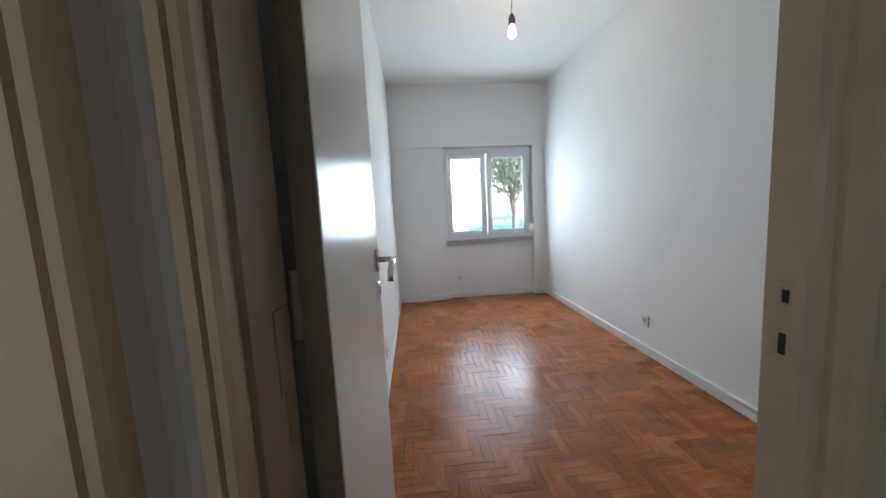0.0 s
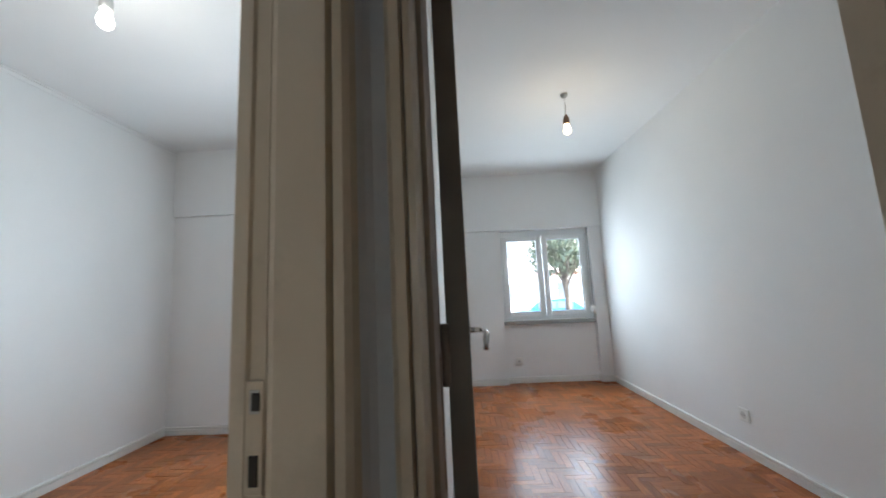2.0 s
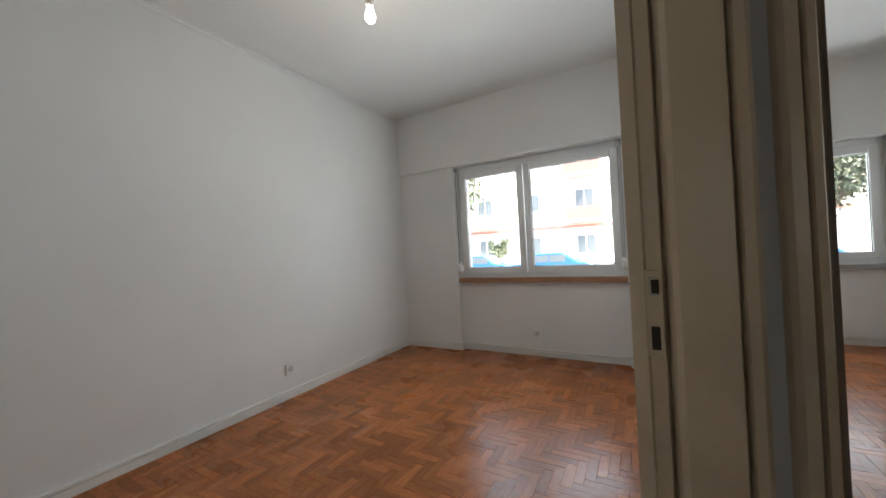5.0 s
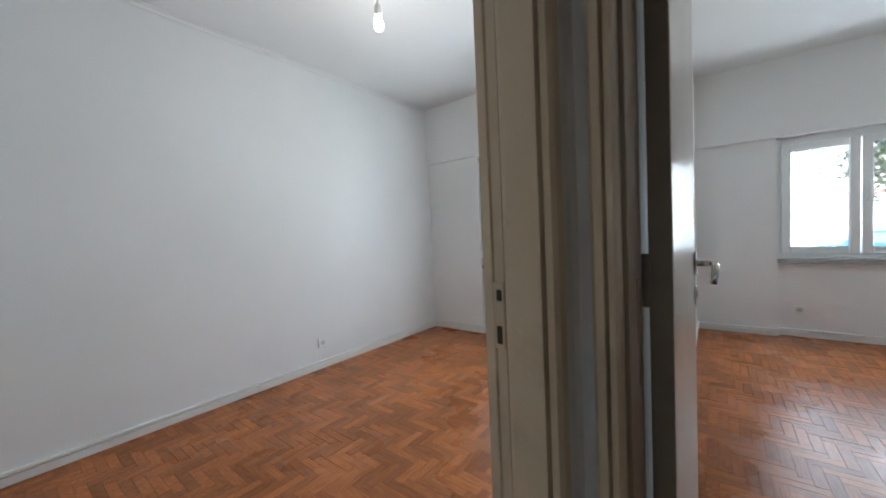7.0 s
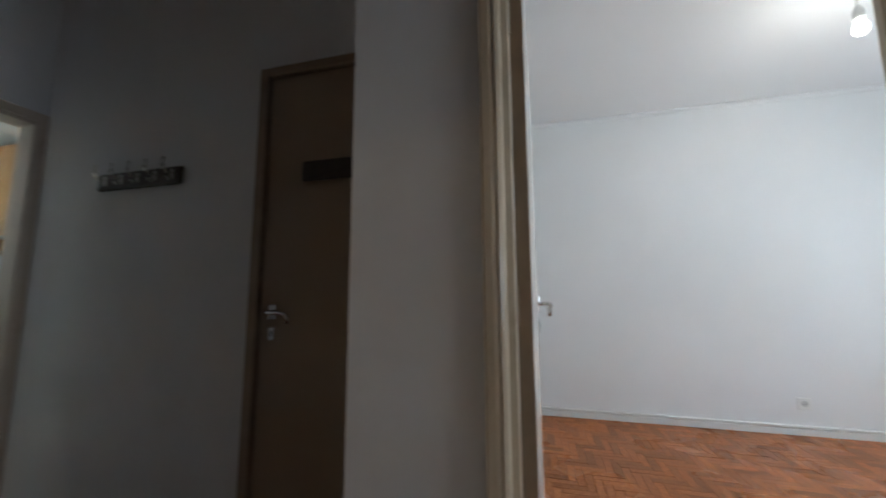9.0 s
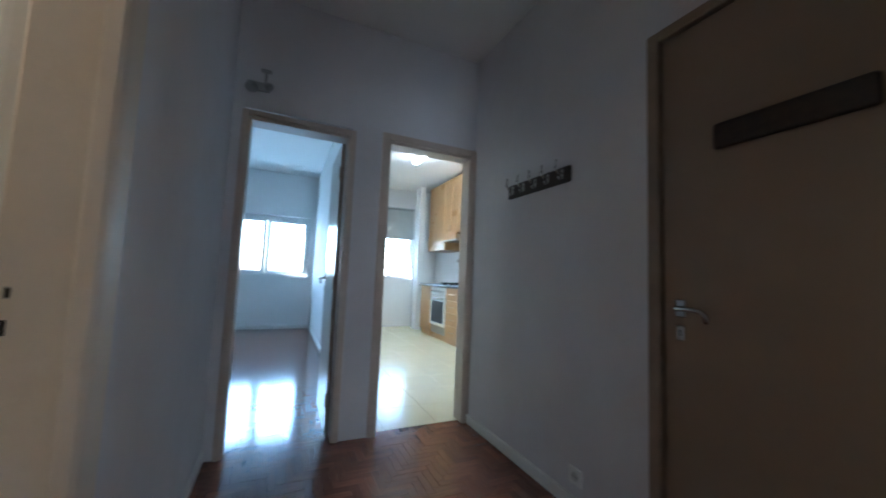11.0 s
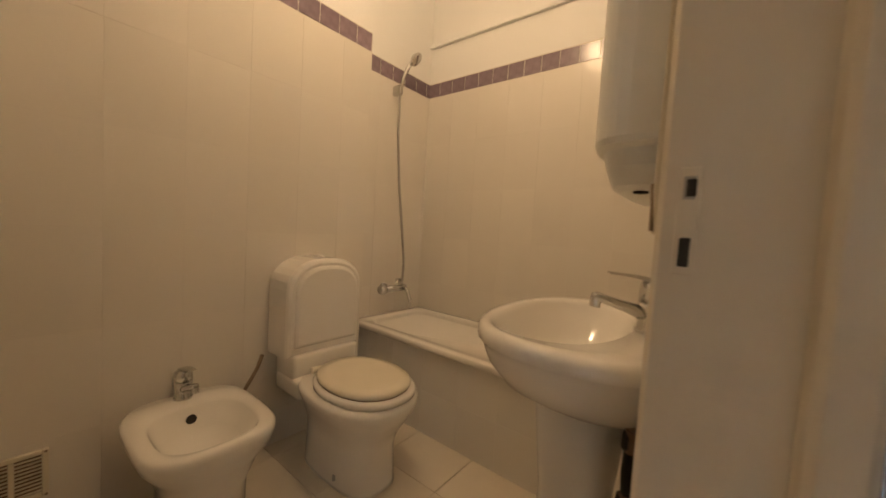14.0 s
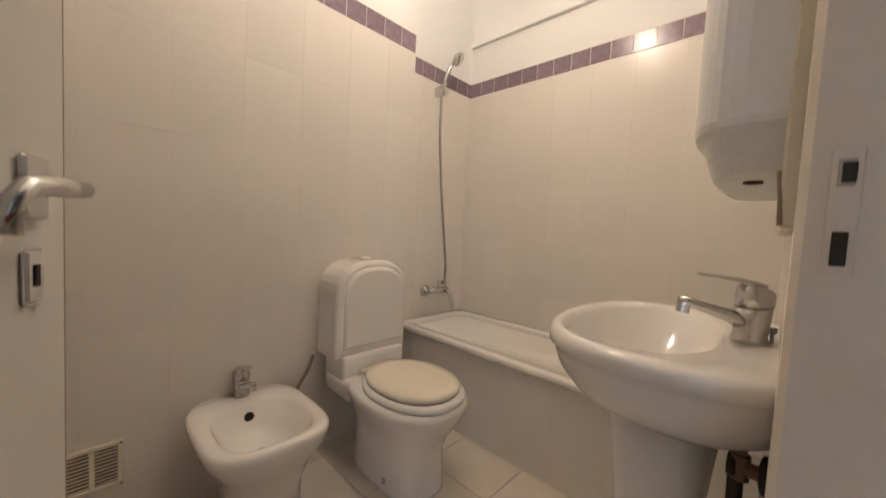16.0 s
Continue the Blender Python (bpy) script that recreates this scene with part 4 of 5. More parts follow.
# bidet
bd = thing("bidet", (TX1, -1.915, 0), "white ceramic bidet with a shallow square bowl", "bidet", turn=180)
outer = [oval(0.24, 0, 0.0, 0.15, 0.105, 44, 2.6), oval(0.24, 0, 0.15, 0.148, 0.108, 44, 2.6), oval(0.23, 0, 0.22, 0.175, 0.135, 44, 3.0), oval(0.225, 0, 0.27, 0.208, 0.168, 44, 3.4),
         oval(0.222, 0, 0.298, 0.214, 0.176, 44, 3.6), oval(0.222, 0, 0.312, 0.214, 0.176, 44, 3.6), oval(0.222, 0, 0.320, 0.205, 0.167, 44, 3.6)]
inner = [oval(0.262, 0, 0.320, 0.145, 0.135, 44, 3.0), oval(0.262, 0, 0.312, 0.138, 0.128, 44, 3.0), oval(0.262, 0, 0.25, 0.115, 0.10, 44, 2.6), oval(0.262, 0, 0.215, 0.07, 0.06, 44, 2.2)]
bd.scale = (1, 1, 1.04)
part("bowl", loft(bmesh.new(), outer + inner), M_CERAMIC, bd, smooth=True)
part("overflow", lathe(bmesh.new(), [(0.0, 0.0), (0.015, 0.0), (0.015, 0.004), (0.0, 0.004)], (0.137, 0, 0.280), 16, "X"), M_DARK, bd)
part("drain", lathe(bmesh.new(), [(0.0, 0.222), (0.026, 0.220), (0.028, 0.214), (0.0, 0.214)], (0.262, 0, 0), 20), M_CHROME, bd, smooth=True)
mixer_tap("bidet_tap", (TX1 - 0.052, -1.915, 0.332), 188, "small chrome mixer tap on the bidet's rim", 0.085, 1.05)

# washbasin on the hall-side wall, its own +x into the room
SB = (TX0, -2.285, 0)
sb = thing("washbasin", SB, "wide white oval washbasin on a pedestal", "washbasin")
n = 44


def basin_ring(z, rx, ry, back, cx=0.14, power=2.4):
    return [(max(x, back), y, zz) for x, y, zz in oval(cx, 0, z, rx, ry, n, power)]


rings = [basin_ring(0.632, 0.085, 0.085, 0.02), basin_ring(0.650, 0.123, 0.145, 0.01), basin_ring(0.685, 0.166, 0.208, 0.002), basin_ring(0.724, 0.189, 0.244, 0.0), basin_ring(0.752, 0.197, 0.257, 0.0),
         basin_ring(0.764, 0.200, 0.260, 0.0), basin_ring(0.768, 0.207, 0.268, 0.0), basin_ring(0.784, 0.207, 0.268, 0.0), basin_ring(0.792, 0.201, 0.261, 0.0), basin_ring(0.794, 0.194, 0.252, 0.004)]
bowl = [oval(0.198, 0, 0.790, 0.126, 0.215, n, 2.4), oval(0.198, 0, 0.78, 0.118, 0.206, n, 2.4), oval(0.198, 0, 0.71, 0.09, 0.16, n, 2.2), oval(0.198, 0, 0.672, 0.055, 0.075, n, 2)]
part("bowl", loft(bmesh.new(), rings + bowl), M_CERAMIC, sb, smooth=True)
part("pedestal", loft(bmesh.new(), [oval(0.155, 0, z, rx, ry, 32, 2.8) for z, rx, ry in ((0.0, 0.085, 0.095), (0.03, 0.082, 0.092), (0.2, 0.066, 0.076), (0.45, 0.070, 0.08), (0.66, 0.09, 0.10))]), M_CERAMIC, sb, smooth=True)
part("drain", lathe(bmesh.new(), [(0.0, 0.680), (0.022, 0.678), (0.024, 0.672), (0.0, 0.672)], (0.198, 0, 0), 20), M_CHROME, sb, smooth=True)
mixer_tap("basin_tap", (TX0 + 0.046, -2.275, 0.793), 30, "chrome mixer tap on the washbasin", 0.105, 0.97)
trap = thing("basin_trap", (TX0 + 0.010, -2.145, 0.55), "dark corroded pipes and valves under the washbasin", "pipework")
for zz, yy in ((0.095, 0.0), (0.0, 0.012)):
    part("flange", lathe(bmesh.new(), [(0.0, 0.0), (0.026, 0.0), (0.024, 0.006), (0.012, 0.009), (0.0, 0.009)], (0, yy, zz), 16, "X"), M_DARK, trap, smooth=True)
    v = part("valve", rods(((0.004, yy, zz), (0.034, yy, zz), 0.010), ((0.028, yy, zz - 0.016), (0.028, yy, zz + 0.018), 0.011)), M_DARK_BROWN, trap, "corroded angle valve")
    part("valve_wheel", lathe(bmesh.new(), [(0.0, 0.032), (0.014, 0.032), (0.016, 0.036), (0.014, 0.042), (0.0, 0.043)], (0, yy, zz), 12, "X"), M_DARK, v)
part("hose", tube(bmesh.new(), [(0.028, 0.0, 0.108), (0.028, -0.012, 0.128), (0.032, -0.03, 0.15)], 0.007, 8), M_EDGE, trap, smooth=True)
part("hose", tube(bmesh.new(), [(0.028, 0.012, 0.014), (0.031, 0.006, 0.045), (0.032, -0.006, 0.08), (0.034, -0.035, 0.14)], 0.009, 8), M_DARK, trap, smooth=True)

# white heater above the basin
ht = thing("water_heater", (TX0 + 0.010, -2.235, 1.03), "slim white rounded water heater hung above the washbasin", "water heater")
hr = []
for z, w in ((0.0, 0.70), (0.006, 0.78), (0.030, 0.86), (0.052, 0.90), (0.056, 0.985), (0.064, 1.0), (0.660, 1.0), (0.664, 1.05), (0.684, 1.05), (0.690, 1.0)):
    hr.append([(max(0.003, x), y, zz) for x, y, zz in oval(0.012, 0, z, 0.098 * w, 0.203 * w, 48, 4.5)])
part("tank", loft(bmesh.new(), hr), M_PLASTIC, ht, smooth=False)
part("thermostat", lathe(bmesh.new(), [(0.0, -0.003), (0.010, -0.003), (0.010, 0.002), (0.0, 0.002)], (0.042, 0.128, 0), 16), M_DARK, ht)
part("backing_board", boxes(((0.0, -0.15, -0.062), (0.016, 0.205, 0.68)), bevel=0.003), M_SEAT, ht, "yellowed backing board")
part("feed_pipe", tube(bmesh.new(), [(0.018, 0.198, 0.0), (0.015, 0.202, -0.03), (0.014, 0.206, -0.058)], 0.0025, 8), M_EDGE, ht, smooth=True)

# bathtub
tub = thing("bathtub", (TX0, TY0, 0), "white enamel bathtub built in behind a tiled front", "bathtub")
L, W, H = TX2 - TX0, 0.555, 0.425


def rrect(x0, x1, y0, y1, z, r, n=6):
    pts = []
    for cx, cy, a0 in ((x1 - r, y1 - r, 0), (x0 + r, y1 - r, 90), (x0 + r, y0 + r, 180), (x1 - r, y0 + r, 270)):
        for k in range(n + 1):
            a = radians(a0 + 90 * k / n)
            pts.append((cx + r * math.cos(a), cy + r * math.sin(a), z))
    return pts


part("tub", loft(bmesh.new(), [rrect(0.004, L - 0.012, 0.012, W + 0.012, H - 0.028, 0.01), rrect(0.004, L - 0.012, 0.012, W + 0.016, H - 0.024, 0.012), rrect(0.004, L - 0.012, 0.012, W + 0.016, H - 0.004, 0.012), rrect(0.008, L - 0.016, 0.016, W + 0.012, H, 0.012),
                               rrect(0.06, L - 0.075, 0.06, W - 0.045, H, 0.09), rrect(0.066, L - 0.082, 0.066, W - 0.052, H - 0.012, 0.09), rrect(0.10, L - 0.11, 0.085, W - 0.07, 0.16, 0.1), rrect(0.16, L - 0.17, 0.13, W - 0.11, 0.12, 0.1)]),
     M_CERAMIC, tub, smooth=True)
part("front_panel", boxes(((0.0, W - 0.05, 0.0), (L, W - 0.008, H - 0.03))), M_GROUT, tub)
part("overflow", lathe(bmesh.new(), [(0.0, -0.012), (0.022, -0.010), (0.026, 0.0), (0.0, 0.0)], (L - 0.094, 0.27, 0.362), 20, "X"), M_CHROME, tub, "chrome overflow rosette", True)

# shower set on the end wall
sh = thing("shower_set", (TX2 - 0.012, -3.045, 0.02), "chrome bath mixer with hose and hand shower", "shower")
part("mixer", tube(bmesh.new(), [(-0.05, 0.10, 0.56), (-0.05, -0.06, 0.56)], 0.020, 14), M_CHROME, sh, smooth=True)
for dy in (0.075, -0.075):
    part("wall_union", lathe(bmesh.new(), [(0.0, -0.056), (0.014, -0.055), (0.014, -0.01), (0.03, -0.006), (0.032, 0.0), (0.0, 0.0)], (0, dy * 0.9, 0.56), 18, "X"), M_CHROME, sh, smooth=True)
part("knob", lathe(bmesh.new(), [(0.0, -0.0), (0.026, 0.0), (0.03, 0.018), (0.024, 0.036), (0.0, 0.038)], (-0.05, 0.10, 0.56), 18, "Y"), M_CHROME, sh, smooth=True)
part("spout", tube(bmesh.new(), [(-0.05, -0.045, 0.565), (-0.085, -0.050, 0.55), (-0.110, -0.055, 0.49), (-0.118, -0.058, 0.435)], 0.011, 12), M_CHROME, sh, smooth=True)
part("lever", boxes(((-0.062, -0.035, 0.575), (-0.038, 0.01, 0.62)), bevel=0.006, segments=2), M_CHROME, sh)
hosep = [(-0.07, -0.02, 0.60), (-0.075, -0.02, 0.72), (-0.06, 0.0, 0.95), (-0.05, 0.030, 1.20), (-0.045, 0.055, 1.50), (-0.050, 0.062, 1.72)]
fine = []
for a, b in zip(hosep, hosep[1:]):
    for k in range(8):
        fine.append(tuple(a[i] + (b[i] - a[i]) * k / 8 for i in range(3)))
part("hose", tube(bmesh.new(), fine + [hosep[-1]], 0.0075, 10), M_STEEL, sh, "ribbed metal hose", True)
part("wall_bracket", boxes(((-0.062, 0.048, 1.70), (0.0, 0.076, 1.755)), bevel=0.006, segments=2), M_CHROME, sh)
hand = part("hand_shower", tube(bmesh.new(), [(-0.05, 0.062, 1.71), (-0.065, 0.056, 1.79), (-0.080, 0.040, 1.85), (-0.10, 0.022, 1.895)], 0.012, 12), M_CHROME, sh, "chrome hand shower", True)
head = part("spray_head", lathe(bmesh.new(), [(0.0, -0.022), (0.02, -0.020), (0.038, -0.004), (0.040, 0.010), (0.034, 0.014), (0.0, 0.015)], n=24), M_CHROME, hand, smooth=True, m=pose(-0.115, 0.012, 1.908, 0, -128, 28))

# ventilation grille, floor drain and wall lamp
vg = thing("vent_grille", (TX1 - 0.009, -1.545, 0.215), "square beige ventilation grille with slats low on the wall", "vent grille", turn=-90)
part("frame", boxes(((-0.068, -0.012, -0.068), (-0.054, -0.002, 0.068)), ((0.054, -0.012, -0.068), (0.068, -0.002, 0.068)), ((-0.054, -0.012, 0.054), (0.054, -0.002, 0.068)), ((-0.054, -0.012, -0.068), (0.054, -0.002, -0.054)), ((-0.006, -0.012, -0.054), (0.006, -0.002, 0.054)), bevel=0.002), M_SEAT, vg)
# dark sheet stands in for the shade of the duct between the slats
part("backing", boxes(((-0.055, -0.004, -0.055), (0.055, -0.001, 0.055))), M_DARK_BROWN, vg)
for sx in (-0.062, 0.062):
    for sz in (-0.062, 0.062):
        part("screw", rods(((sx, -0.0145, sz), (sx, -0.011, sz), 0.0035)), M_EDGE, vg)
for i in range(10):
    z = -0.050 + i * 0.0105
    part("slat", boxes(((-0.054, -0.010, z), (0.054, -0.006, z + 0.0036))), M_SEAT, vg)
dr = thing("floor_drain", (2.375, -2.10, 0.001), "round dark floor drain in the tiles", "floor drain")
part("ring", lathe(bmesh.new(), [(0.0, 0.0), (0.052, 0.0), (0.05, 0.005), (0.042, 0.006), (0.0, 0.005)], n=24), M_STEEL, dr)
part("grate", lathe(bmesh.new(), [(0.0, 0.0056), (0.040, 0.0056), (0.040, 0.0075), (0.0, 0.0075)], n=24), M_DARK, dr)
gl = thing("wall_lamp", (TX1 - 0.012, GLOBE[1], GLOBE[2]), "unlit opal globe lamp on the bathroom wall", "wall lamp")
part("base", lathe(bmesh.new(), [(0.0, 0.0), (0.05, 0.0), (0.05, -0.025), (0.03, -0.03), (0.0, -0.03)], (0, 0, 0), 24, "X"), M_PLASTIC, gl, smooth=True)
gb = part("globe", lathe(bmesh.new(), [(0.056 * math.sin(a), -0.058 + 0.056 * math.cos(a)) for a in [0.03 + k * (math.pi - 0.06) / 14 for k in range(15)]], (0, 0, 0), 28, "X"), M_GLOBE, gl, "opal glass globe", True)


# ---- kitchen ----
def cupboard(name, x0, x1, y0, y1, z0, z1, label, doors=1, drawers=0, handle="bar"):
    """A unit whose front faces +x."""
    c = thing(name, (x0, y0, z0), label, "cabinet", "kitchen cabinets")
    w, d, h = y1 - y0, x1 - x0, z1 - z0
    part("body", boxes(((0, 0, 0), (d - 0.02, w, h)), bevel=0.002), M_CAB, c)
    if drawers:
        for i in range(drawers):
            a, b = h * i / drawers, h * (i + 1) / drawers
            f = part("drawer_front", boxes(((d - 0.019, 0.004, a + 0.004), (d, w - 0.004, b - 0.004)), bevel=0.004, segments=2), M_CAB, c)
            part("handle", tube(bmesh.new(), [(d, w * 0.35, (a + b) / 2), (d + 0.025, w * 0.38, (a + b) / 2), (d + 0.025, w * 0.62, (a + b) / 2), (d, w * 0.65, (a + b) / 2)], 0.005, 8), M_CHROME, f, "steel bow handle")
    else:
        for i in range(doors):
            a, b = w * i / doors, w * (i + 1) / doors
            f = part("door", boxes(((d - 0.019, a + 0.003, 0.003), (d, b - 0.003, h - 0.003)), bevel=0.004, segments=2), M_CAB, c)
            part("door_panel", boxes(((d - 0.002, a + 0.06, 0.06), (d + 0.004, b - 0.06, h - 0.06)), bevel=0.004), M_CAB, f)
            zz = h - 0.1 if z0 < 1 else 0.1
            part("handle", tube(bmesh.new(), [(d, b - 0.05, zz - 0.05), (d + 0.025, b - 0.05, zz - 0.04), (d + 0.025, b - 0.05, zz + 0.04), (d, b - 0.05, zz + 0.05)], 0.005, 8), M_CHROME, f, "steel bow handle")
    return c


KF = -1.62   # cabinet fronts
cupboard("base_cabinet", KX0, KF, -7.45, -6.95, 0.10, 0.90, "honey wood base cabinet beside the oven")
cupboard("drawer_cabinet", KX0, KF, -6.32, -5.82, 0.10, 0.90, "honey wood drawer cabinet with steel handles", drawers=4)
cupboard("base_cabinet", KX0, KF, -5.82, -4.7, 0.10, 0.90, "honey wood base cabinet under a dark worktop", doors=2)
structure("trim_14", boxes(((KX0, -7.45, 0), (KF - 0.05, -4.7, 0.10))), M_CAB, "recessed wooden plinth under the cabinets", "plinth")
wt = thing("worktop", (KX0, -7.47, 0.90), "thin dark stone worktop along the kitchen wall", "worktop")
part("slab", boxes(((0, 0, 0), (KF - KX0 + 0.03, 2.77, 0.035)), bevel=0.005, segments=2), M_COUNTER, wt)
ov = thing("oven", (KX0, -6.95, 0.10), "built-in oven with steel panel and dark glass door", "oven")
D = KF - KX0
part("body", boxes(((0, 0.005, 0), (D - 0.02, 0.625, 0.80))), M_STEEL, ov)
part("control_panel", boxes(((D - 0.02, 0.01, 0.66), (D + 0.004, 0.62, 0.79)), bevel=0.004), M_PLASTIC, ov)
for i in range(5):
    part("knob", rods(((D + 0.003, 0.09 + i * 0.11, 0.725), (D + 0.025, 0.09 + i * 0.11, 0.725), 0.018)), M_STEEL, ov)
od = part("oven_door", boxes(((D - 0.02, 0.01, 0.14), (D + 0.008, 0.62, 0.65)), bevel=0.005), M_PLASTIC, ov, "white oven door")
part("oven_glass", boxes(((D + 0.006, 0.07, 0.19), (D + 0.011, 0.56, 0.56)), bevel=0.002), M_OVENGLASS, od, "dark oven glass")
part("oven_handle", tube(bmesh.new(), [(D + 0.006, 0.06, 0.61), (D + 0.045, 0.07, 0.61), (D + 0.045, 0.56, 0.61), (D + 0.006, 0.57, 0.61)], 0.010, 10), M_CHROME, od, smooth=True)
hob = thing("hob", (KX0 + 0.08, -6.90, 0.935), "black gas hob set into the worktop", "hob")
part("plate", boxes(((0, 0, 0), (0.50, 0.58, 0.010)), bevel=0.004), M_BLACK, hob)
for bx in (0.13, 0.37):
    for by in (0.15, 0.43):
        b = part("burner", lathe(bmesh.new(), [(0.0, 0.03), (0.035, 0.028), (0.045, 0.010), (0.0, 0.010)], (bx, by, 0), 16), M_BLACK, hob)
        part("pan_support", boxes(((bx - 0.1, by - 0.005, 0.03), (bx + 0.1, by + 0.005, 0.042)), ((bx - 0.005, by - 0.1, 0.03), (bx + 0.005, by + 0.1, 0.042))), M_BLACK, b)
KU = -1.84
cupboard("wall_cabinet", KX0, KU, -7.72, -6.93, 1.58, 2.88, "tall honey wood wall cabinet at the window end")
cupboard("wall_cabinet", KX0, KU, -6.93, -6.33, 1.86, 2.88, "honey wood wall cabinet over the cooker hood", doors=2)
cupboard("wall_cabinet", KX0, KU, -6.33, -5.73, 1.58, 2.88, "tall honey wood wall cabinet with steel handle", doors=2)
cupboard("wall_cabinet", KX0, KU, -5.73, -4.7, 1.58, 2.88, "tall honey wood wall cabinet near the doorway", doors=2)
hd = thing("cooker_hood", (KX0, -6.93, 1.72), "slim cooker hood with wooden front under a cabinet", "cooker hood")
part("body", boxes(((0, 0.01, 0), (0.46, 0.59, 0.10)), bevel=0.006), M_STEEL, hd)
part("front_trim", boxes(((0.455, 0.005, 0.02), (0.475, 0.595, 0.14)), bevel=0.004), M_CAB, hd)
tp = thing("kitchen_tap", (KX0, -7.05, 1.40), "steel wall fitting over the worktop", "wall fitting")
part("fitting", boxes(((0.0, -0.05, -0.03), (0.06, 0.05, 0.03)), bevel=0.01, segments=2), M_STEEL, tp)
fl = thing("tube_lamp", (-0.92, -5.55, 2.92), "lit fluorescent tube lamp on the kitchen ceiling", "ceiling lamp")
part("housing", boxes(((-0.05, -0.62, -0.05), (0.05, 0.62, 0.0)), bevel=0.006), M_PLASTIC, fl)
part("diffuser", boxes(((-0.045, -0.60, -0.095), (0.045, 0.60, -0.052)), bevel=0.02, segments=3), M_TUBE, fl, "lit milky diffuser")
structure("trim_15", boxes(((-1.76, -8.0, 0), (-1.64, -7.76, 2.92)), bevel=0.004), M_WALL, "white kitchen pillar beside the window", "pillar")


# ---- outside ----
structure("ground", boxes(((-400, -400, -0.95), (400, 400, -0.75))), M_ASPHALT, "street ground of grey asphalt reaching to the distance", "ground")
structure("pavement", boxes(((-60, 4.5, -0.75), (60, 9.0, -0.61))), M_PAVE, "pale cobbled pavement along the house", "pavement")
structure("pavement_1", boxes(((-60, 19.0, -0.75), (60, 24.0, -0.61))), M_PAVE, "pale pavement before the opposite houses", "pavement")
structure("trim_16", boxes(((-60, 8.8, -0.75), (60, 9.0, -0.59)), ((-60, 19.0, -0.75), (60, 19.2, -0.59)), bevel=0.02), M_KERB, "low stone kerbs of the street", "kerb")


def town_house(x0, x1, y0, y1, h, label, facing, storeys):
    """A plain apartment house with windows, ledges and a parapet on its street side."""
    b = thing("apartment_building", ((x0 + x1) / 2, y0 if facing < 0 else y1, -0.61), label, "building")
    half, dep = (x1 - x0) / 2, y1 - y0
    s = 1 if facing < 0 else -1
    part("wall", boxes(((-half, 0, 0), (half, s * dep, h))), M_FACADE, b)
    part("roof", boxes(((-half - 0.2, -s * 0.25, h), (half + 0.2, s * (dep + 0.2), h + 0.35)), bevel=0.03), M_FACADE_TRIM, b, "terracotta roof edge")
    sh = h / storeys
    for k in range(storeys):
        part("ledge", boxes(((-half, -s * 0.14, sh * (k + 1) - 0.30), (half, s * 0.01, sh * (k + 1) - 0.12))), M_FACADE if k % 2 else M_FACADE_TRIM, b)
        nx = int((x1 - x0) / 3.2)
        for i in range(nx):
            x = -half + (i + 0.5) * (x1 - x0) / nx
            w = part("window", boxes(((x - 0.62, -s * 0.05, sh * k + 0.95), (x + 0.62, s * 0.02, sh * k + 2.25)), bevel=0.01), M_PVC, b)
            part("pane", boxes(((x - 0.54, -s * 0.062, sh * k + 1.03), (x - 0.04, -s * 0.048, sh * k + 2.17)), ((x + 0.04, -s * 0.062, sh * k + 1.03), (x + 0.54, -s * 0.048, sh * k + 2.17))), M_FWIN, w)
            if k and i % 2 == 0:
                bal = part("balcony", boxes(((x - 1.1, -s * 0.9, sh * k + 0.05), (x + 1.1, 0, sh * k + 0.2)), bevel=0.01), M_FACADE, b)
                part("parapet", boxes(((x - 1.1, -s * 0.9, sh * k + 0.2), (x + 1.1, -s * 0.82, sh * k + 1.0))), M_FACADE_TRIM if i % 4 else M_FACADE, bal)
    return b


town_house(-26, -1.5, 24, 34, 12, "pale pink apartment building across the street", -1, 4)
town_house(-1.4, 24, 24.6, 34, 12, "cream apartment building with terracotta balcony bands", -1, 4)


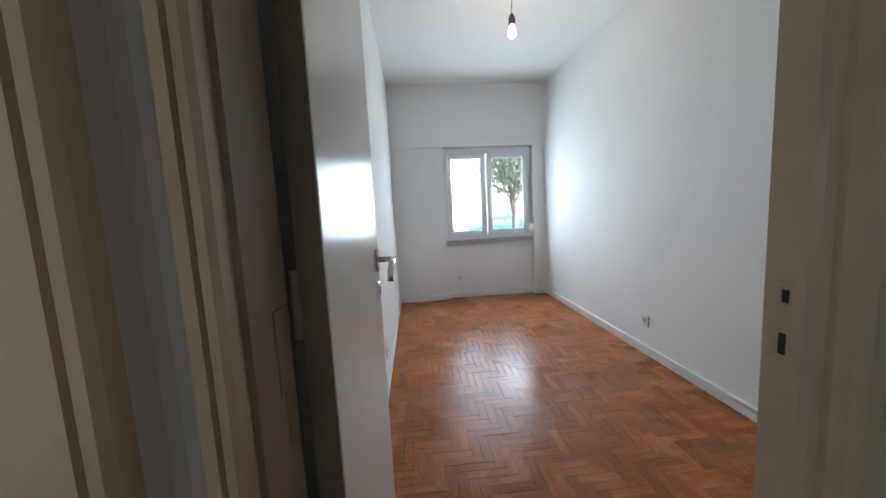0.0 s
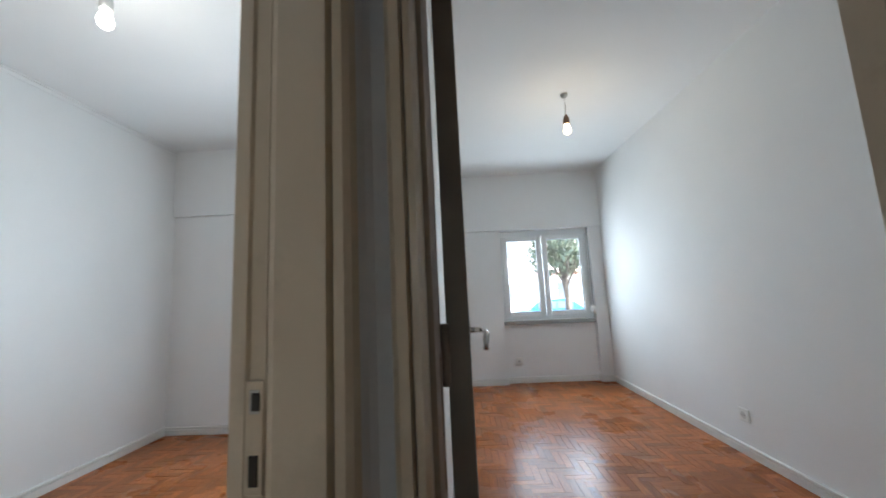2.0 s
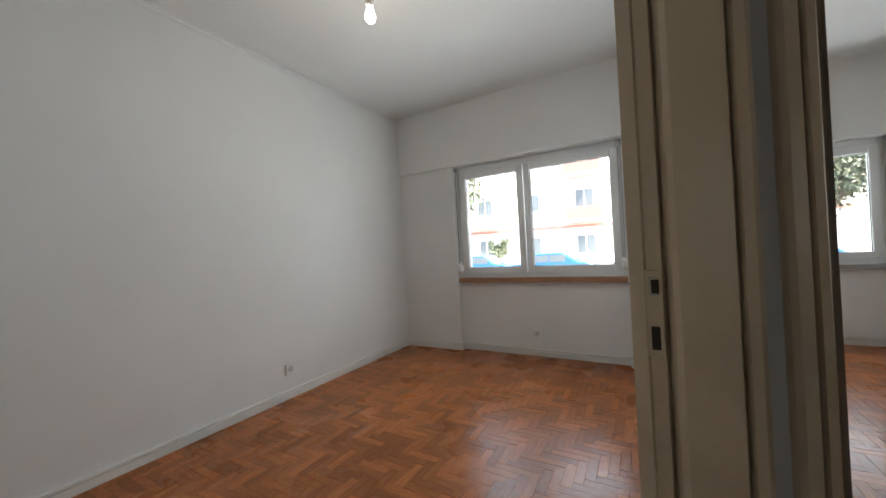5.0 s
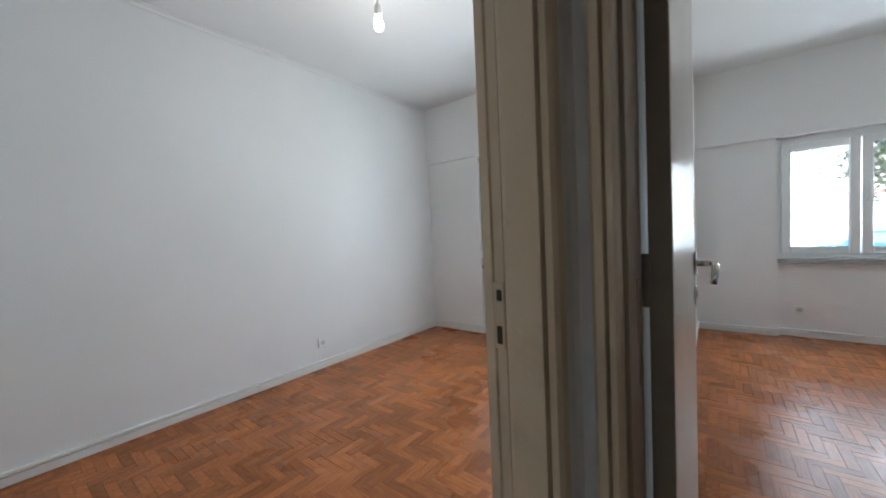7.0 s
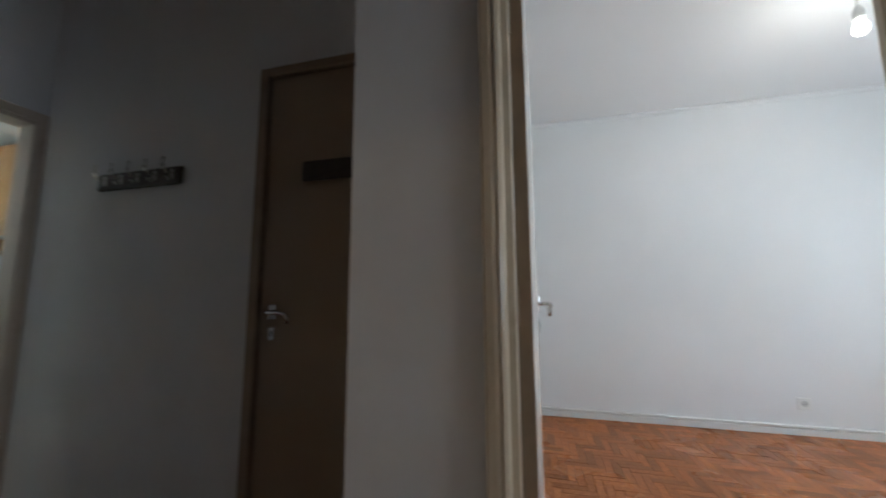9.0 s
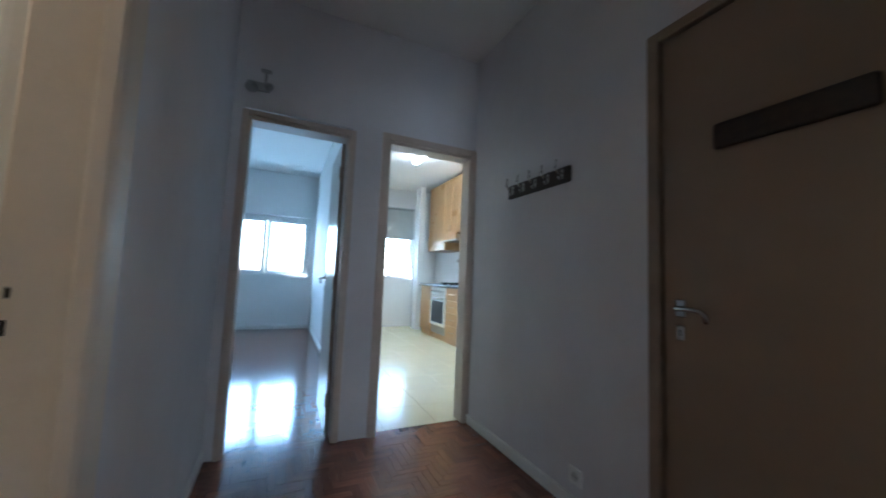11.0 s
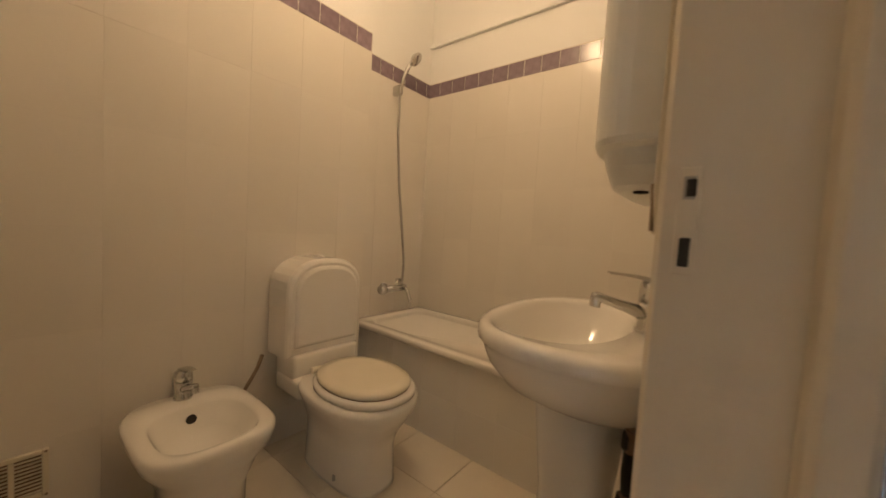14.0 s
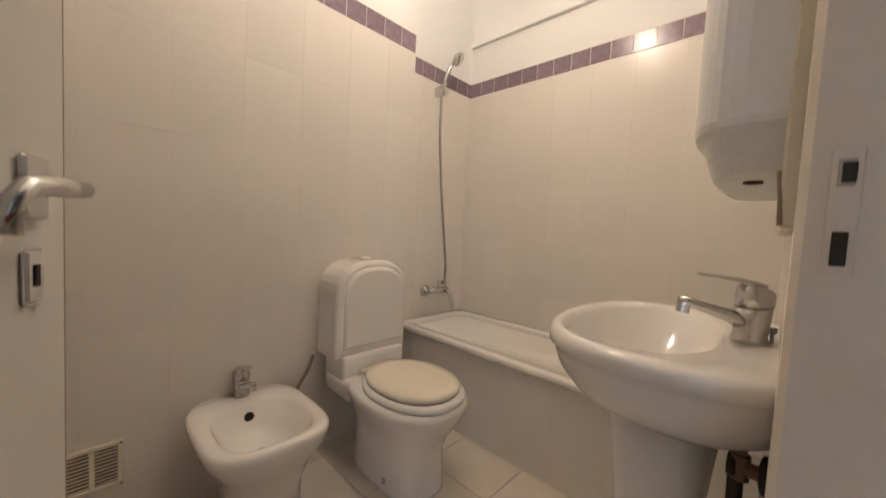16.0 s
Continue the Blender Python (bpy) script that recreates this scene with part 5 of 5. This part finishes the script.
def car(place, turn, paint, label):
    """A small parked car, its own x along its length."""
    c = thing("parked_car", place, label, "car", "parked cars", turn)
    side = [(-1.95, 0.35), (-1.98, 0.62), (-1.88, 0.86), (-1.30, 0.93), (-0.72, 1.38), (0.55, 1.42), (1.25, 0.98), (1.80, 0.86), (1.98, 0.62), (1.95, 0.35)]
    rings = [[(x * k, y, 0.35 + (z - 0.35) * kz) for x, z in side] for y, k, kz in ((-0.80, 0.97, 0.97), (-0.74, 1.0, 1.0), (0.74, 1.0, 1.0), (0.80, 0.97, 0.97))]
    part("body", loft(bmesh.new(), rings), paint, c)
    for sy in (-1, 1):
        part("side_window", boxes(((-0.95, sy * 0.79, 0.95), (-0.06, sy * 0.806, 1.28)), ((0.0, sy * 0.79, 0.95), (0.75, sy * 0.806, 1.28))), M_FWIN, c)
        for wx in (-1.2, 1.25):
            w = part("wheel", lathe(bmesh.new(), [(0.0, -0.09), (0.27, -0.09), (0.30, -0.06), (0.30, 0.06), (0.27, 0.09), (0.0, 0.09)], (wx, sy * 0.72, 0.30), 20, "Y"), M_TYRE, c)
            part("rim", lathe(bmesh.new(), [(0.0, -0.1), (0.17, -0.1), (0.18, -0.08), (0.18, 0.08), (0.17, 0.1), (0.0, 0.1)], (wx, sy * 0.72, 0.30), 16, "Y"), M_STEEL, w)
    part("windscreen", boxes(((-0.28, -0.62, -0.008), (0.28, 0.62, 0.008))), M_FWIN, c, m=pose(0.92, 0, 1.205, 0, 32.5, 0))
    part("rear_window", boxes(((-0.28, -0.62, -0.008), (0.28, 0.62, 0.008))), M_FWIN, c, m=pose(-1.02, 0, 1.16, 0, -38, 0))
    for sy in (-0.55, 0.55):
        part("headlight", boxes(((1.86, sy - 0.14, 0.66), (1.985, sy + 0.14, 0.78)), bevel=0.02), M_CHROME, c)
    return c


car((-4.1, 17.9, -0.75), 0, M_BLUECAR, "blue parked hatchback at the far kerb")
car((-8.4, 18.0, -0.75), 180, M_BLUECAR, "blue parked hatchback beside another car")
car((-12.6, 17.9, -0.75), 0, M_GREYCAR, "grey parked hatchback at the far kerb")
car((0.6, 18.0, -0.75), 180, M_GREYCAR, "grey parked hatchback near a tree")
car((5.0, 17.9, -0.75), 0, M_BLUECAR, "dark blue parked hatchback seen over the sill")
car((9.6, 18.0, -0.75), 180, M_GREYCAR, "grey parked hatchback under trees")


def tree(place, height, spread, seed, leaves, label, trunk=0.13):
    rng = random.Random(seed)
    t = thing("street_tree", place, label, "tree", "street trees")
    bm = bmesh.new()
    tube(bm, [(0, 0, 0), (0.03, 0.02, height * 0.2), (-0.02, 0.03, height * 0.36), (0.02, 0, height * 0.45)], trunk, 10)
    ends = []
    for i in range(11):
        a = i * 2.4 + rng.uniform(-0.3, 0.3)
        z0 = height * rng.uniform(0.32, 0.46)
        r = spread * rng.uniform(0.5, 0.95)
        e = Vector((math.cos(a) * r, math.sin(a) * r, height * rng.uniform(0.5, 0.95)))
        mid = Vector((e.x * 0.45, e.y * 0.45, (z0 + e.z) / 2 + 0.1))
        rod(bm, (0, 0, z0), mid, trunk * 0.42, trunk * 0.26, 7)
        rod(bm, mid, e, trunk * 0.26, trunk * 0.08, 6)
        ends += [mid, e, (mid + e) / 2]
    part("trunk", bm, M_BARK, t)
    verts, faces = [], []
    for i in range(leaves):
        c = rng.choice(ends) + Vector((rng.gauss(0, spread * 0.19), rng.gauss(0, spread * 0.19), rng.gauss(0, spread * 0.16)))
        q = Euler((rng.uniform(0, 6.3), rng.uniform(0, 6.3), rng.uniform(0, 6.3))).to_quaternion()
        s = rng.uniform(0.06, 0.12)
        k = len(verts)
        verts += [tuple(c + q @ Vector(v)) for v in ((-s, 0, 0), (0, -s * 0.45, 0.1 * s), (s, 0, 0), (0, s * 0.45, 0.1 * s))]
        faces.append((k, k + 1, k + 2, k + 3))
    me = bpy.data.meshes.new("crown")
    me.from_pydata(verts, [], faces)
    me.materials.append(M_FOLIAGE)
    crown = new("crown", me)
    crown.parent = t
    return t


tree((4.15, 12.6, -0.61), 5.4, 1.7, 3, 4200, "leafy street tree with a slim trunk outside the window", 0.11)
tree((-6.3, 11.0, -0.61), 6.2, 1.5, 5, 2600, "leafy street tree at the pavement's edge", 0.11)
tree((-8.4, 21.5, -0.61), 2.3, 0.8, 9, 1500, "small round street tree before the opposite houses", 0.06)
tree((10.5, 13.5, -0.61), 5.8, 1.9, 11, 3200, "leafy street tree farther along the street", 0.13)


# ---- bathroom and kitchen tiles ----
def tile_mesh(name, w, h, d, mat, bevel=0.0003):
    return mesh_of(name, boxes(((0, 0, 0), (w, h, d)), bevel=bevel), mat)


def lay(parent, me, m):
    ob = new(me.name, me)
    ob.parent = parent
    ob.matrix_basis = m
    return ob


def basis(o, u, v, n):
    return Matrix(((u[0], v[0], n[0], o[0]), (u[1], v[1], n[1], o[1]), (u[2], v[2], n[2], o[2]), (0, 0, 0, 1)))


def tile_field(wall, o, u, n, length, z0, z1, tw, th, mat, name="tile", d=0.010, gap=0.0005):
    """Tiles on an upright face: origin o (x, y), along u, outwards n."""
    cache = {}
    z = z0
    while z < z1 - 0.01:
        hh = min(th, z1 - z)
        s = 0.0
        while s < length - 0.01:
            ww = min(tw, length - s)
            key = (round(ww, 3), round(hh, 3))
            if key not in cache:
                cache[key] = tile_mesh(name, ww - gap, hh - gap, d, mat)
            ux, uy = u
            nx, ny = n
            lay(wall, cache[key], basis((o[0] + ux * s, o[1] + uy * s, z), (ux, uy, 0), (0, 0, 1), (nx, ny, 0)))
            s += tw
        z += th


w17, w18, w19, w10 = (bpy.data.objects[k] for k in ("wall_17", "wall_18", "wall_19", "wall_10"))
faces = ((w17, (TX1, TY1), (0, -1), (-1, 0), 1.56), (w17, (TX2, -2.68), (0, -1), (-1, 0), 0.63), (w18, (TX2, TY0), (-1, 0), (0, 1), TX2 - TX0),
         (w19, (TX1, TY1), (-1, 0), (0, -1), TX1 - TX0), (w10, (TX0, TY0), (0, 1), (1, 0), 1.28))
for wall, o, u, nn, length in faces:
    far = (o[0] + u[0] * length + nn[0] * 0.0092, o[1] + u[1] * length + nn[1] * 0.0092)
    part("grout", boxes(((*o, 0.0), (*far, 1.90))), M_GROUT, wall, "pale grout between the wall tiles")
    tile_field(wall, o, u, nn, length, 0.0, 1.808, 0.20, 0.301, M_TILE)
    tile_field(wall, o, u, nn, length, 1.81, 1.898, 0.098, 0.088, M_BAND, "border_tile", 0.011, 0.004)
tile_field(w17, (TX2, -2.68), (-1, 0), (0, -1), TX2 - TX1, 0.0, 1.808, 0.20, 0.301, M_TILE)
structure("trim_17", boxes(((TX1 - 0.008, -2.68, 1.90), (TX1, TY1, 2.75)), ((TX2 - 0.008, TY0, 1.90), (TX2, -2.68, 2.75)), ((TX0, TY0, 1.90), (TX2 - 0.008, TY0 + 0.008, 2.75)),
                           ((TX0, TY1 - 0.008, 1.90), (TX1 - 0.008, TY1, 2.75)), ((TX0, TY0 + 0.008, 1.90), (TX0 + 0.008, -1.98, 2.75)), ((TX1, -2.688, 1.90), (TX2 - 0.008, -2.68, 2.75))), M_WALL,
          "white painted plaster above the bathroom tiles", "wall paint")
tile_field(bpy.data.objects["bathtub"], (0.0, W - 0.008), (1, 0), (0, 1), L, 0.0, H - 0.03, 0.20, 0.20, M_TILE, "tile", 0.008)


def floor_tiles(floor, x0, x1, y0, y1, size, mat, name="floor_tile"):
    cache = {}
    y = y0
    while y < y1 - 0.01:
        hh = min(size, y1 - y)
        x = x0
        while x < x1 - 0.01:
            ww = min(size, x1 - x)
            key = (round(ww, 3), round(hh, 3))
            if key not in cache:
                cache[key] = tile_mesh(name, ww - 0.0025, hh - 0.0025, 0.006, mat)
            lay(floor, cache[key], pose(x, y, -0.006))
            x += size
        y += size


floor_tiles(bpy.data.objects["floor_6"], TX0 - 0.2, TX2, -2.81, TY1, 0.30, M_BFLOOR)
floor_tiles(bpy.data.objects["floor_5"], KX0, CX0 - 0.12, KEND, CY0 + 0.06, 0.40, M_KFLOOR)
tile_field(bpy.data.objects["wall_16"], (KX0, CY0), (0, -1), (1, 0), CY0 - KEND, 0.93, 1.6, 0.20, 0.22, M_KWALL, "tile", 0.008)


# ---- herringbone parquet, last ----
def herringbone(floor, x0, x1, y0, y1, z, near, mat, mat_rest, seed, lb=0.172, wb=0.043, mirror=False):
    """Blocks at right angles to each other along the walls' diagonal rows; the 300 within the stretch 'near' are pieces."""
    rng = random.Random(seed)
    k = int(round(lb / wb))
    cells = []
    nx, ny = int((x1 - x0) / wb) + 2, int((y1 - y0) / wb) + 2
    for j in range(-k, ny + k):
        for i in range(-k, nx + k):
            ph = (i - j) % (2 * k)
            if ph == 0:
                cells.append((i, j, True))
            elif ph == 2 * k - 1:
                cells.append((i, j, False))
    me_cache = {}
    verts, fcs = [], []
    count = 0
    g = 0.0001
    for i, j, flat in cells:
        ax, ay = x0 + i * wb, y0 + j * wb
        bx, by = (ax + lb, ay + wb) if flat else (ax + wb, ay + lb)
        if mirror:
            ax, bx = x0 + x1 - bx, x0 + x1 - ax
        cx0, cy0, cx1, cy1 = max(ax, x0), max(ay, y0), min(bx, x1), min(by, y1)
        if cx1 - cx0 < 0.006 or cy1 - cy0 < 0.006:
            continue
        whole = cx1 - cx0 > bx - ax - 1e-6 and cy1 - cy0 > by - ay - 1e-6
        top = z + rng.uniform(-0.0007, 0.0004)
        if whole and count < 300 and near[0] < (ax + bx) / 2 < near[1] and near[2] < (ay + by) / 2 < near[3]:
            if not me_cache:
                me_cache[0] = mesh_of("parquet_block", boxes(((-wb / 2 + g, -lb / 2 + g, -0.012), (wb / 2 - g, lb / 2 - g, 0)), bevel=0.0007), mat)
            ob = new("parquet_block", me_cache[0])
            ob.parent = floor
            ob.matrix_basis = pose((ax + bx) / 2, (ay + by) / 2, top, rng.uniform(-0.25, 0.25), rng.uniform(-0.12, 0.12), 90 if flat else 0)
            count += 1
        else:
            n0 = len(verts)
            c = 0.0007
            verts += [(cx0 + g, cy0 + g, z - 0.012), (cx1 - g, cy0 + g, z - 0.012), (cx1 - g, cy1 - g, z - 0.012), (cx0 + g, cy1 - g, z - 0.012),
                      (cx0 + g + c, cy0 + g + c, top), (cx1 - g - c, cy0 + g + c, top), (cx1 - g - c, cy1 - g - c, top), (cx0 + g + c, cy1 - g - c, top)]
            fcs += [(n0 + 4, n0 + 5, n0 + 6, n0 + 7), (n0, n0 + 1, n0 + 5, n0 + 4), (n0 + 1, n0 + 2, n0 + 6, n0 + 5), (n0 + 2, n0 + 3, n0 + 7, n0 + 6), (n0 + 3, n0, n0 + 4, n0 + 7)]
    me = bpy.data.meshes.new("parquet_rest")
    me.from_pydata(verts, [], fcs)
    me.materials.append(mat_rest)
    rest = new("parquet_rest", me)
    rest.parent = floor
    rest["kind"] = "stuff"


fl = bpy.data.objects
herringbone(fl["floor_1"], 0.16, AX1, 0.0, AY1 + 0.07, FZ, (0.3, 1.9, 0.3, 1.9), M_PLANK, M_PLANK_REST, 1, mirror=True)
herringbone(fl["floor_2"], BX0, 0.0, BY0, BY1 + 0.07, FZ, (-1.7, -0.2, 0.0, 1.5), M_PLANK, M_PLANK_REST, 2)
herringbone(fl["floor_3"], HX0, HX1 + 0.1, HY0 - 0.06, -0.05, 0.0, (-0.4, 1.1, -3.4, -1.4), M_PLANK_DARK, M_PLANK_DARK_REST, 3)
herringbone(fl["floor_4"], CX0, CX1, CEND, CY0 + 0.06, 0.0, (0.4, 1.6, -5.4, -3.5), M_PLANK_DARK, M_PLANK_DARK_REST, 4)
